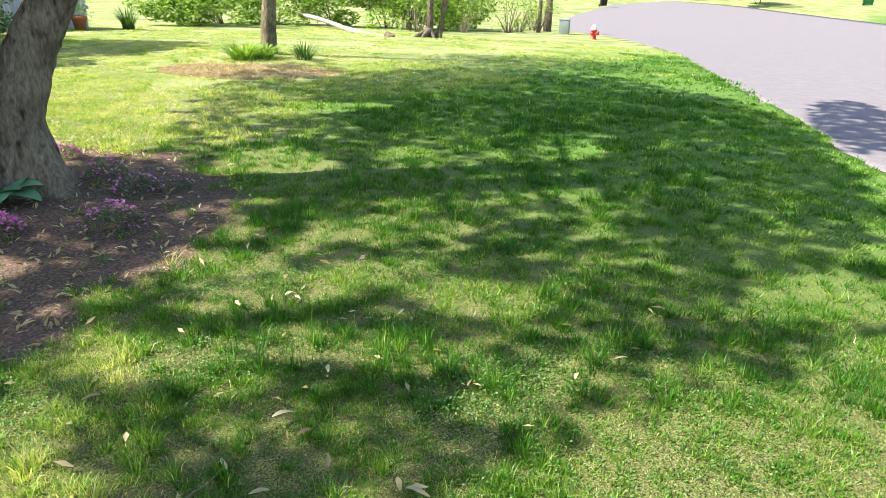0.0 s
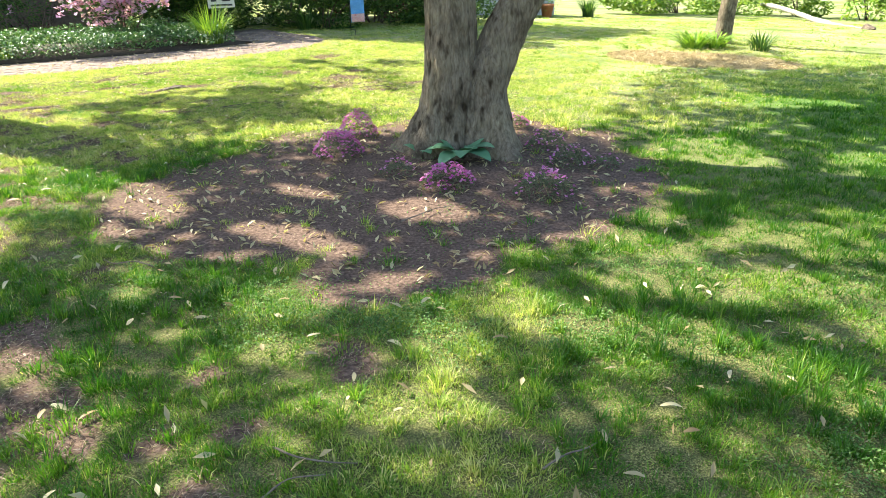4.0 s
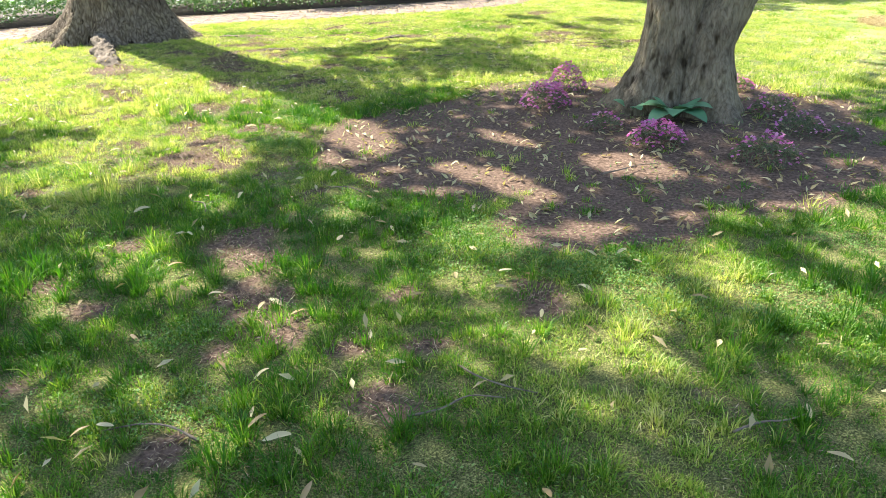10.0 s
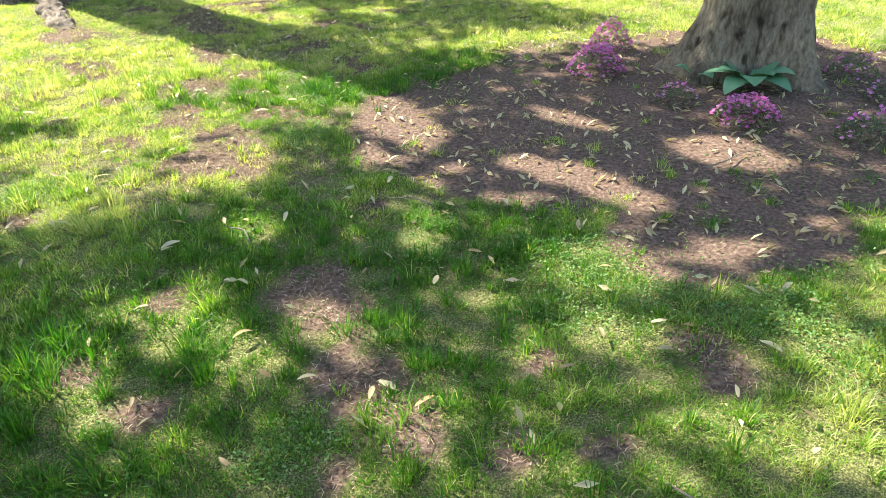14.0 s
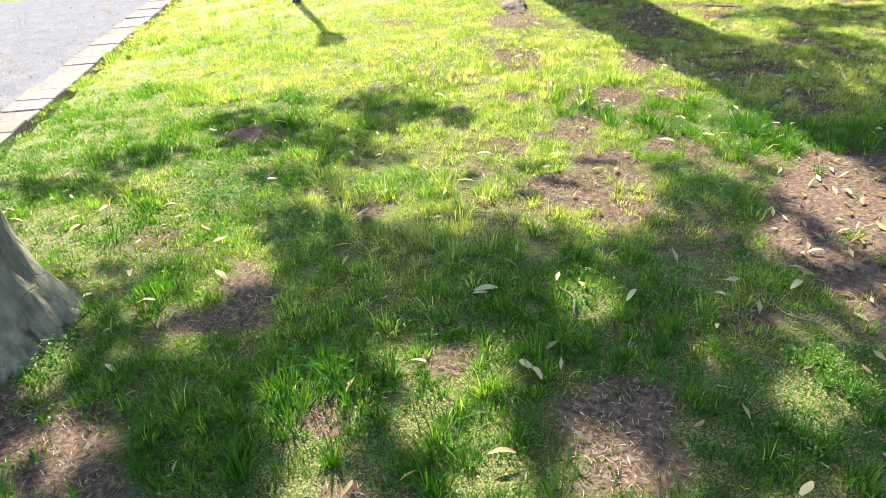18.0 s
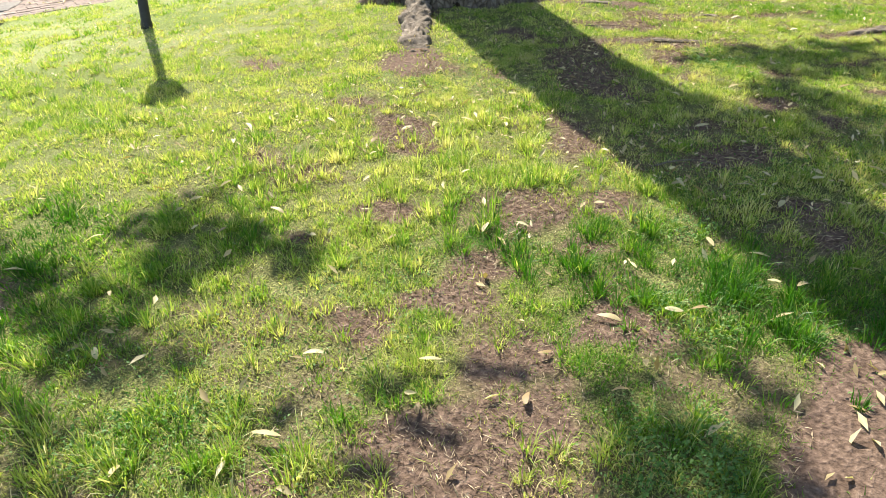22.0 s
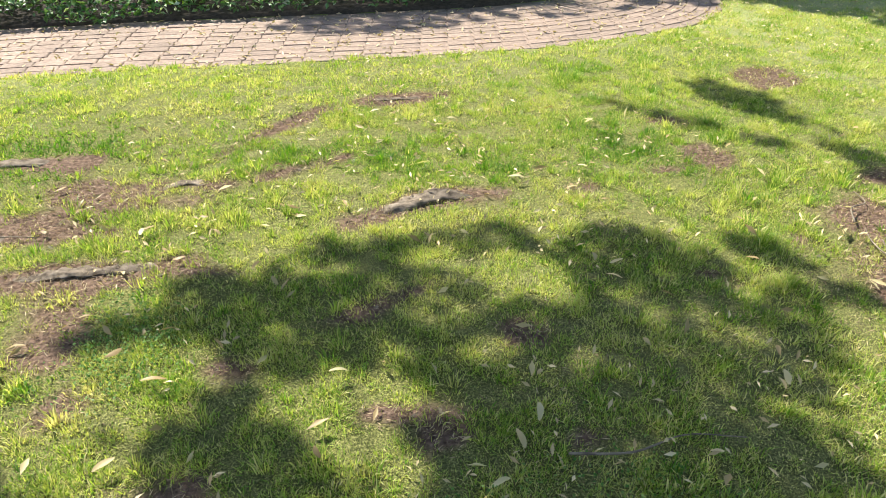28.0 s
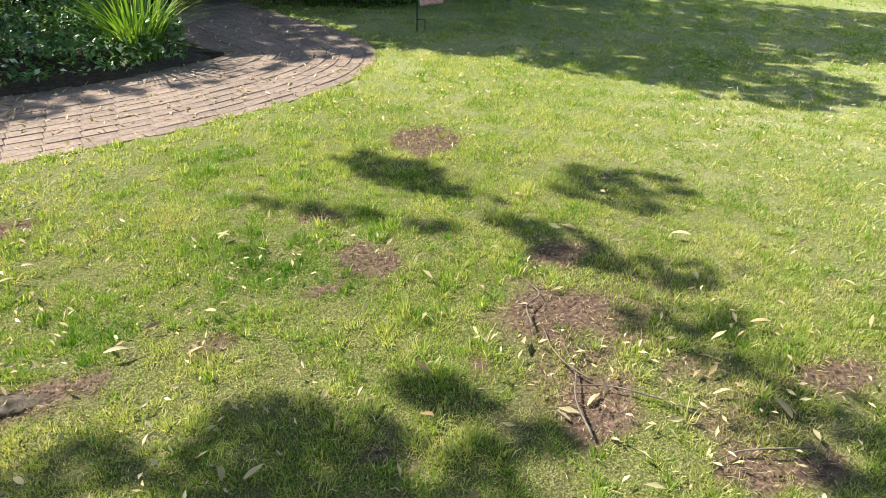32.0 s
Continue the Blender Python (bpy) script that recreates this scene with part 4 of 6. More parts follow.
def forked_tree():
    x, y = TREE_FORKED
    base = (x, y, 0)
    t = thing("forked_tree", "rough brown tree trunk forking low above a mulch bed", "tree", base)
    side = Vector((0.93, -0.37, 0))
    p1 = grow_line([Vector((0, 0, -0.1)) - side * 0.12, Vector((0, 0, 0.4)) - side * 0.06, Vector((0, 0, 0.8)) - side * 0.05, Vector((0, 0, 1.2)) - side * 0.06, Vector((0, 0.05, 2.2)) - side * 0.10, Vector((0, 0.2, 4.4))], 90)
    lobes1 = [(radians(d), radians(w), r) for d, w, r in ((168, 24, 0.20), (215, 18, 0.16), (262, 15, 0.12), (60, 30, 0.2))]
    part("trunk", bark_tube(p1, profile(p1, [(-0.1, 0.32), (0.15, 0.245), (0.4, 0.195), (0.8, 0.18), (1.2, 0.17), (2.2, 0.16), (4.4, 0.13)]), 110, 0.013, 12, lobes1, 8, 0.2), BARK_BROWN, t)
    p2 = grow_line([Vector((0, -0.08, -0.1)) + side * 0.14, Vector((0, -0.06, 0.25)) + side * 0.15, Vector((0, -0.04, 0.5)) + side * 0.17, Vector((0, 0, 0.8)) + side * 0.30, Vector((0, 0, 1.15)) + side * 0.48, Vector((0, 0, 2.4)) + side * 1.15, Vector((0, 0.1, 4.4)) + side * 1.9], 90)
    lobes2 = [(radians(d), radians(w), r) for d, w, r in ((-72, 22, 0.34), (-20, 20, 0.14), (30, 25, 0.2))]
    part("stem", bark_tube(p2, profile(p2, [(-0.1, 0.25), (0.2, 0.19), (0.5, 0.15), (1.0, 0.135), (2.4, 0.135), (4.4, 0.11)]), 90, 0.011, 15, lobes2, 4, 0.2), BARK_BROWN, t)
    c = crown("forked_tree_crown", [e for e in CLUMPS_FORKED if not 3.2 < e[0] < 6.5], 5.0, 7.4, 340, 0.15, t, 0.42, 0.26, base)
    crown("forked_tree_thin_crown", [e for e in CLUMPS_FORKED if 3.2 < e[0] < 6.5], 5.0, 7.4, 170, 0.14, t, 0.26, 0.42, base)
    limbs(t, base, (x, y + 0.2, 4.2), crown_targets(c, 5), 0.032, BARK_BROWN)


def grey_tree():
    x, y = TREE_GREY
    base = (x, y, 0)
    t = thing("grey_tree", "smooth mottled grey tree trunk rising from the turf", "tree", base)
    p = grow_line([(0, 0, -0.1), (0, 0, 0.3), (0.01, 0.02, 0.7), (0.06, 0.13, 1.1), (0.12, 0.3, 1.6), (0.25, 0.6, 3.2), (0.3, 0.8, 5.0)], 70)
    lobes = [(radians(d), radians(w), r) for d, w, r in ((-20, 30, 0.08), (-75, 25, 0.12), (60, 30, 0.12), (150, 30, 0.1), (220, 30, 0.12))]
    part("trunk", bark_tube(p, profile(p, [(-0.1, 0.36), (0.1, 0.29), (0.3, 0.25), (0.5, 0.232), (0.7, 0.22), (1.1, 0.2), (5, 0.13)]), 110, 0.011, 12, lobes, 2, 0.22), BARK_GREY, t)
    p2 = grow_line([(-0.12, -0.1, -0.1), (-0.14, -0.12, 0.5), (-0.3, -0.2, 1.2), (-0.7, -0.4, 2.4), (-1.2, -0.7, 4.4)], 50)
    part("stem", bark_tube(p2, profile(p2, [(-0.1, 0.2), (0.5, 0.17), (1.5, 0.14), (4.4, 0.1)]), 48, 0.006, 7, (), 6), BARK_GREY, t)
    n = 2600
    a, r = rng.uniform(0, 2 * np.pi, n), 1.5 * np.sqrt(rng.uniform(0, 1, n))
    c = np.stack([-1.6 + r * np.cos(a), -0.6 + r * np.sin(a), 4.6 + rng.normal(0, 0.5, n)], 1)
    mesh_part("crown", leaves("grey_tree_crown", c, 0.13, rng.uniform(0, 1, n), LEAF), t)


def young_tree():
    x, y = TREE_YOUNG
    base = (x, y, float(fall(x, y)))
    t = thing("young_tree", "slender tree with peeling bark in a straw-mulched ring", "tree", base)
    p = grow_line([(0, 0, -0.1), (0.02, 0, 0.5), (0.08, -0.05, 1.3), (0.2, -0.1, 2.6), (0.25, 0, 4.4)], 60)
    part("trunk", bark_tube(p, profile(p, [(-0.1, 0.17), (0.1, 0.13), (0.6, 0.115), (2.0, 0.1), (4.4, 0.06)]), 40, 0.008, 22, (), 12), BARK_BROWN, t)
    n = 2600
    a, r = rng.uniform(0, 2 * np.pi, n), 1.7 * np.sqrt(rng.uniform(0, 1, n))
    c = np.stack([r * np.cos(a), r * np.sin(a), 4.6 + rng.normal(0, 0.7, n)], 1)
    mesh_part("crown", leaves("young_tree_crown", c, 0.13, rng.uniform(0, 1, n), LEAF), t)
    for i in range(5):
        e = c[int(i * n / 5)]
        part("limb", tube(bend([(0.22, 0, 3.6), (0.22 + e[0] * 0.4, e[1] * 0.4, 4.2), tuple(e)], 5), [0.05 - 0.004 * k for k in range(11)], 6), BARK_BROWN, t)


def yard_shade_tree():
    """An unseen tree added among the dark shrubs by the house, to shade the path's bend."""
    base = (0.2, 16.2, 0)
    t = thing("added_shade_tree", "unseen tree added among the shrubs by the house to cast shade", "tree", base)
    p = grow_line([(0, 0, -0.1), (0.05, 0, 1.5), (0, 0.1, 4.6)], 40)
    part("trunk", bark_tube(p, profile(p, [(-0.1, 0.24), (0.4, 0.18), (4.6, 0.1)]), 40, 0.012, 16, (), 9), BARK_DARK, t)
    c = crown("added_shade_tree_crown", CLUMPS_YARD, 4.2, 6.2, 300, 0.15, t, 0.6, 0.20, base)
    limbs(t, base, (0.2, 16.3, 4.3), crown_targets(c, 5), 0.032, BARK_DARK)


large_tree()
forked_tree()
grey_tree()
young_tree()
yard_shade_tree()


# ---- lawn grass ----
STRETCH = bend([(0.6, -0.6, 0), (0.1, 0.1, 0), (-0.1, 1.6, 0), (-0.3, 3.0, 0), (0.2, 4.8, 0), (0.9, 6.2, 0)], 5)
TURF_LINE = bend([(0.9, 1.2, 0), (0.1, 2.0, 0), (-0.5, 3.4, 0), (-0.6, 4.8, 0), (-0.2, 6.4, 0), (0.6, 7.3, 0), (1.7, 8.0, 0)], 4)


def blades(name, x, y, tall, wide, lean, way, tint, fine=True):
    """Grass blades, bent outwards; three faces each near the path walked, one further off."""
    n = len(x)
    a = way + np.pi / 2 + rng.normal(0, 0.8, n)
    h = tall * rng.uniform(0.55, 1.25, n)
    w = wide * rng.uniform(0.7, 1.3, n) * 0.5
    b = h * lean
    z = HEIGHT(x, y) - 0.004
    sx, sy, dx, dy = np.cos(a) * w, np.sin(a) * w, np.cos(way), np.sin(way)
    tip = np.stack([x + dx * b, y + dy * b, z + h * (1 - 0.35 * np.minimum(lean, 1.6))], 1)
    l0, r0 = np.stack([x - sx, y - sy, z], 1), np.stack([x + sx, y + sy, z], 1)
    if not fine:
        v = np.stack([l0, r0, tip], 1).reshape(-1, 3)
        f = np.arange(3 * n).reshape(-1, 3)
        return raw_mesh(name, v, f, GRASS, np.repeat(tint, 3))
    mx, my, mz = x + dx * b * 0.35, y + dy * b * 0.35, z + h * 0.55
    l1, r1 = np.stack([mx - sx * 0.8, my - sy * 0.8, mz], 1), np.stack([mx + sx * 0.8, my + sy * 0.8, mz], 1)
    v = np.stack([l0, r0, l1, r1, tip], 1).reshape(-1, 3)
    k = np.arange(n)[:, None] * 5
    f = np.stack([k + np.array([[0, 1, 3]]), k + np.array([[0, 3, 2]]), k + np.array([[2, 3, 4]])], 1).reshape(-1, 3)
    return raw_mesh(name, v, f, GRASS, np.repeat(tint, 5))


def lawn_tone(x, y):
    """The lawn's colour from point to point: how lush, how pale, and the tint of its blades."""
    lush = smooth(cloudy(x, y, 0.5, 91), 0.40, 0.62)
    # blade colour carries light too: paler on the sunny far lawn, greener in near shade
    pale = smooth(cloudy(x, y, 1.2, 101) + 0.34 * smooth(y, 3.0, 6.5) - 0.15 * (1 - smooth(y, 1.2, 4.4)) - 0.22 * shade_green(x, y) + 0.19 * smooth(line_gap(x, y, STRETCH)[0], 3.2, 6.5) * (1 - shade_green(x, y)), 0.40, 0.66)
    tint = 0.22 + 0.40 * pale - 0.20 * lush * (1 - 0.85 * pale) + 1.2 * (lattice(x / 0.14, y / 0.14, 17) - 0.5) * (0.20 + 0.1 * pale)
    return lush, pale, tint


LUSH, PALE, TINT = (Field(lambda x, y, k=k: lawn_tone(x, y)[k], 0.05) for k in range(3))


def lawn_points(lo, hi, per_area, near, far):
    (x0, y0), (x1, y1) = lo, hi
    n = int((x1 - x0) * (y1 - y0) * per_area)
    x, y = rng.uniform(x0, x1, n), rng.uniform(y0, y1, n)
    d, _ = line_gap(x, y, TURF_LINE)
    k = (d >= near) & (d < far) & ((y > -1.0 - 0.3 * x) | (x > 2.0))
    x, y = x[k], y[k]
    k = lawn_at(x, y)
    return x[k], y[k]


def moss(name, lo, hi, per_area, near, far, tall, wide, parent):
    """The short, close turf between the tufts: fine single blades, straw among them, with small hollows."""
    x, y = lawn_points(lo, hi, per_area, near, far)
    clod = 0.55 * lattice(x / 0.05, y / 0.05, 83) + 0.45 * cloudy(x, y, 0.16, 81)
    k = rng.uniform(0, 1, len(x)) < COVER(x, y) ** 1.2 * (0.42 + 0.75 * smooth(clod, 0.30, 0.55))
    x, y, clod = x[k], y[k], clod[k]
    n = len(x)
    lush, pale, tint = LUSH(x, y), PALE(x, y), TINT(x, y)
    straw = (rng.uniform(0, 1, n) < 0.06 + 0.14 * pale) * 0.42
    me = blades(name, x, y, tall * (0.5 + 1.0 * smooth(clod, 0.3, 0.7)), wide, np.abs(rng.normal(0.7, 0.4, n)), rng.uniform(0, 2 * np.pi, n), np.clip(tint + rng.normal(0, 0.13, n) + straw, 0, 1), False)
    ob = mesh_part("grass", me, parent)
    ob["kind"] = "stuff"


def sow(name, lo, hi, per_area, near, far, tall, wide, fine, parent, each=26, spread=0.042, gap=0.40):
    """Tufts of blades over a stretch of lawn between two distances from the line walked; gap: how much grows between the clods."""
    x, y = lawn_points(lo, hi, per_area / each, near, far)
    clod = 0.6 * cloudy(x, y, 0.16, 81) + 0.4 * lattice(x / 0.055, y / 0.055, 83)
    k = rng.uniform(0, 1, len(x)) < COVER(x, y) * (gap + (1.1 - gap) * smooth(clod, 0.36, 0.54))
    x, y, clod = x[k], y[k], clod[k]
    lush, pale, tint = LUSH(x, y), PALE(x, y), TINT(x, y)
    mown = smooth(y, 5.0, 7.5)
    mat_ = rng.uniform(0, 1, len(x)) < 0.35 + 0.25 * mown
    tint = tint + rng.normal(0, 0.13, len(x)) + 0.06 * mat_
    size = tall * np.where(mat_, rng.uniform(0.35, 0.6, len(x)), rng.uniform(0.55, 1.2, len(x)) * (0.75 + 0.5 * lush)) * (1 - 0.35 * mown) * (0.6 + 0.75 * smooth(clod, 0.35, 0.65))
    reach = np.where(mat_, 1.6, rng.uniform(0.6, 1.3, len(x))) * spread
    x, y, tint, size, reach = (np.repeat(q, each) for q in (x, y, tint, size, reach))
    m = len(x)
    u, v = rng.normal(0, 0.55, m), rng.normal(0, 0.55, m)
    r = np.hypot(u, v)
    way = np.arctan2(v, u) + rng.normal(0, 0.7, m)
    lean = np.abs(rng.normal(0.22 + 0.5 * r, 0.26, m))
    straw = (rng.uniform(0, 1, m) < 0.04 + 0.08 * np.repeat(pale, each)) * 0.45
    me = blades(name, x + u * reach, y + v * reach, size, wide, lean, way, np.clip(tint + rng.normal(0, 0.12, m) + straw, 0, 1), fine)
    ob = mesh_part("grass", me, parent)
    ob["kind"] = "stuff"


lawn = thing("lawn_grass", "patchy spring lawn of bright and yellowing green blades", "grass", kind="stuff")
moss("grass_close", (-3.2, -0.6), (4, 10.4), 30000, 0, 1.8, 0.021, 0.0036, lawn)
moss("grass_close_mid", (-5.5, -1.4), (6.0, 12.0), 7500, 1.8, 3.6, 0.024, 0.0070, lawn)
sow("grass_near", (-3.2, -0.6), (4, 10.4), 9500, 0, 1.8, 0.058, 0.0036, True, lawn, 28, 0.027, 0.22)
sow("grass_mid", (-6.0, -1.6), (6.6, 12.6), 9000, 1.8, 4.2, 0.046, 0.0062, False, lawn, 24, 0.034, 0.25)
sow("grass_far", (-7.5, -3.5), (11, 14.6), 5600, 4.2, 8.5, 0.044, 0.012, False, lawn, 20, 0.05, 0.3)
sow("grass_distant", (-7.5, -4), (20, 18.0), 800, 8.5, 19, 0.04, 0.026, False, lawn, 12, 0.09)


def weeds():
    """Low leafy weeds, thick in the drifts and thin among the grass elsewhere."""
    n = 200000
    x, y = rng.uniform(-4, 4.5, n), rng.uniform(-0.6, 6.8, n)
    m = smooth(cloudy(x, y, 0.7, 131), 0.56, 0.68) * 0.8
    pts = [(x, y, m)]
    for e in DRIFTS + DRIFTS_WEST:
        n = int(15000 * math.pi * e[2] * e[3])
        a, r, w = rng.uniform(0, 2 * np.pi, n), 1.25 * np.sqrt(rng.uniform(0, 1, n)), radians(e[4])
        u, v = r * np.cos(a) * e[2], r * np.sin(a) * e[3]
        x, y = e[0] + u * math.cos(w) - v * math.sin(w), e[1] + u * math.sin(w) + v * math.cos(w)
        pts.append((x, y, (1 - smooth(r, 0.6, 1.25)) * (0.35 + 0.65 * smooth(cloudy(x, y, 0.12, 133), 0.36, 0.56))))
    x, y, m = (np.concatenate(q) for q in zip(*pts))
    k = lawn_at(x, y) & (rng.uniform(0, 1, len(x)) < m * np.maximum(COVER(x, y), 0.25)) & (line_gap(x, y, STRETCH)[0] < 3.6)
    x, y = x[k], y[k]
    z = HEIGHT(x, y) + rng.uniform(0.012, 0.052, len(x)) * (0.5 + 0.7 * lattice(x / 0.07, y / 0.07, 15))
    me = leaves("weed_leaves", np.stack([x, y, z], 1), 0.011, rng.uniform(0, 1, len(x)), WEED, 0.2, 0.6)
    ob = mesh_part("weed", me)
    tagged(ob, "fine pale green chickweed growing among the grass", "weeds", kind="stuff")


weeds()


# ---- garden bed under the forked tree ----
def phlox(at, r, h, flowers, label, pink=0.5, turn=0.0):
    x, y = at
    z = float(height(np.array([x]), np.array([y]))[0])
    t = thing("phlox", label, "flowers", (x, y, z), "pink phlox in the mulch bed")
    n = int(1500 * (r / 0.25) ** 2)
    a, q = rng.uniform(0, 2 * np.pi, n), np.sqrt(rng.uniform(0, 1, n))
    lump = 0.75 + 0.5 * lattice(q * np.cos(a) * 4 + x * 9, q * np.sin(a) * 4 + y * 9, 33)
    px, py = r * q * np.cos(a), r * q * np.sin(a) * 0.85
    pz = h * (1 - q ** 2.2) * lump * rng.uniform(0.35, 1.0, n) + 0.01
    mesh_part("foliage", leaves("phlox_foliage", np.stack([px, py, pz], 1), 0.022, rng.uniform(0, 1, n), PHLOX, 0.5, 0.35), t)
    m = flowers
    a, q = rng.uniform(0, 2 * np.pi, m * 3), np.sqrt(rng.uniform(0, 1, m * 3))
    k = cloudy(q * np.cos(a) * 0.5 + x * 7, q * np.sin(a) * 0.5 + y * 7, 0.22, 35) + 0.2 * pink > 0.5
    a, q = a[k][:m], q[k][:m]
    c = np.stack([r * q * np.cos(a), r * q * np.sin(a) * 0.85, h * (1 - q ** 2.2) * (0.8 + 0.35 * rng.uniform(0, 1, len(a))) + 0.025], 1)
    v, f, tint = [], [], []
    for p, col in zip(c, rng.uniform(0, 1, len(c)) * 0.8 + 0.2 * (1 - pink)):
        ax = Vector((rng.normal(0, 0.5), rng.normal(0, 0.5), 1)).normalized()
        s = ax.orthogonal().normalized()
        u = ax.cross(s)
        w0 = rng.uniform(0, 6)
        for j in range(5):
            w = w0 + j * 1.2566
            d, e = s * math.cos(w) + u * math.sin(w), s * math.cos(w + 1.57) + u * math.sin(w + 1.57)
            b = len(v)
            P = Vector(p)
            v += [P, P + d * 0.007 + e * 0.0045 + ax * 0.002, P + d * 0.011, P + d * 0.007 - e * 0.0045 + ax * 0.002]
            f.append((b, b + 1, b + 2, b + 3))
            tint += [col] * 4
    mesh_part("blossoms", raw_mesh("phlox_blossoms", [tuple(q_) for q_ in v], f, PINK, tint, True), t, "small five-petalled pink blossoms")


PHLOX_PLAN = (((1.70, 4.85), 0.24, 0.22, 480, 0.95), ((1.46, 4.42), 0.28, 0.19, 480, 0.85), ((1.74, 3.80), 0.19, 0.12, 90, 0.2), ((1.98, 3.46), 0.27, 0.14, 380, 1.0), ((2.50, 3.12), 0.30, 0.16, 200, 0.45), ((2.94, 3.62), 0.25, 0.14, 120, 0.4), ((2.96, 4.02), 0.24, 0.16, 100, 0.4), ((2.98, 4.72), 0.24, 0.10, 160, 0.8), ((3.14, 3.48), 0.16, 0.10, 24, 0.1), ((2.72, 4.45), 0.15, 0.10, 20, 0.2))
for at, r, h, m, pk in PHLOX_PLAN:
    phlox(at, r * 0.68, h * 0.82, int(m * (0.75 if pk > 0.6 else 0.5)), "mound of pink creeping phlox in full bloom" if pk > 0.6 else "fading phlox mound with sparse pale pink flowers", pk)


def hosta(at, count, size, label):
    x, y = at
    z = float(height(np.array([x]), np.array([y]))[0])
    t = thing("hosta", label, "plant", (x, y, z))
    for i in range(count):
        a = i * 2.399 + random.uniform(-0.2, 0.2)
        ring = i / max(count - 1, 1)
        L, W, lift = size * (0.95 - 0.25 * (1 - ring)) * random.uniform(0.85, 1.1), size * 0.27, 1.05 - 0.7 * ring
        bm = bmesh.new()
        rows = []
        d, s = Vector((math.cos(a), math.sin(a), 0)), Vector((-math.sin(a), math.cos(a), 0))
        for k in range(10):
            q = k / 9
            out = d * (0.04 + L * q * math.cos(lift * 0.7)) + Vector((0, 0, 0.05 + L * (math.sin(lift) * q * 1.1 - 0.55 * q * q)))
            w = W * math.sin(math.pi * min(1, 0.1 + 0.9 * q ** 0.8)) ** 0.8 + 0.002 if q < 1 else 0.001
            rows.append([bm.verts.new(out + s * (w * e) + Vector((0, 0, 0.10 * w * abs(e) + 0.003 * math.sin(e * 9)))) for e in (-1, -0.66, -0.33, 0, 0.33, 0.66, 1)])
        for ra, rb in zip(rows, rows[1:]):
            for k in range(6):
                bm.faces.new((ra[k], ra[k + 1], rb[k + 1], rb[k]))
        ob = part("leaf", bm, HOSTA, t)
        v = len(ob.data.vertices)
        att = ob.data.attributes.new("tint", "FLOAT", "POINT")
        att.data.foreach_set("value", np.full(v, random.random(), np.float32))
        part("stalk", tube([(0, 0, 0), tuple(d * 0.02 + Vector((0, 0, 0.03))), tuple(d * 0.05 + Vector((0, 0, 0.055)))], [0.006, 0.005, 0.004], 6), HOSTA, t)


hosta((2.27, 3.98), 13, 0.27, "broad-leaved blue-green hosta at the foot of the tree")
hosta((2.0, 4.12), 4, 0.15, "small hosta shoot with a few green leaves")


# ---- blade plants ----
def strap_plant(name, at, count, tall, spread, wide, mat, label, group=""):
    """A clump of long arching leaves."""
    x, y = at
    t = thing(name, label, "plant", (x, y, float(fall(x, y))), group)
    v, f, tint = [], [], []
    for i in range(count):
        a, r = random.uniform(0, 6.283), spread * 0.35 * math.sqrt(random.random())
        d, s = Vector((math.cos(a), math.sin(a), 0)), Vector((-math.sin(a), math.cos(a), 0))
        o = d * r
        h, lean = tall * random.uniform(0.6, 1.1), spread * random.uniform(0.2, 1.0)
        b = len(v)
        for k in range(7):
            q = k / 6
            w = wide * (1 - q ** 2.2) * 0.5 + 0.0006
            c = o + d * lean * q ** 1.8 + Vector((0, 0, h * (q - 0.32 * q * q * (lean / spread + 0.3)) - 0.02))
            v += [tuple(c - s * w), tuple(c + s * w)]
            tint += [random.random()] * 2
        f += [(b + 2 * k, b + 2 * k + 1, b + 2 * k + 3, b + 2 * k + 2) for k in range(6)]
    mesh_part("leaves", raw_mesh(name + "_leaves", v, f, mat, tint), t)
    return t


strap_plant("grass_clump", (0.80, 11.82), 240, 0.82, 0.52, 0.016, HEDGE, "tall arching clump of green strap leaves beside the brick path")
strap_plant("grass_clump", (2.6, 13.5), 140, 0.60, 0.55, 0.014, SHRUB, "dark green strap-leaved clump in front of shrubs")
strap_plant("daylily", (7.85, 8.75), 110, 0.36, 0.55, 0.034, HEDGE, "bright daylily clump at the edge of the straw ring", "daylilies round the young tree")
strap_plant("daylily", (8.25, 8.75), 80, 0.32, 0.5, 0.034, HEDGE, "bright daylily clump at the edge of the straw ring", "daylilies round the young tree")
strap_plant("daylily", (8.62, 8.2), 70, 0.40, 0.4, 0.02, SHRUB, "small dark green clump beside the straw ring", "daylilies round the young tree")
strap_plant("iris", (10.4, 16.5), 110, 0.75, 0.45, 0.02, SHRUB, "grey-green iris clump at the end of the fence")
strap_plant("iris", (-2.1, 11.3), 60, 0.38, 0.35, 0.02, HEDGE, "pale green iris tuft growing out of the ground cover")


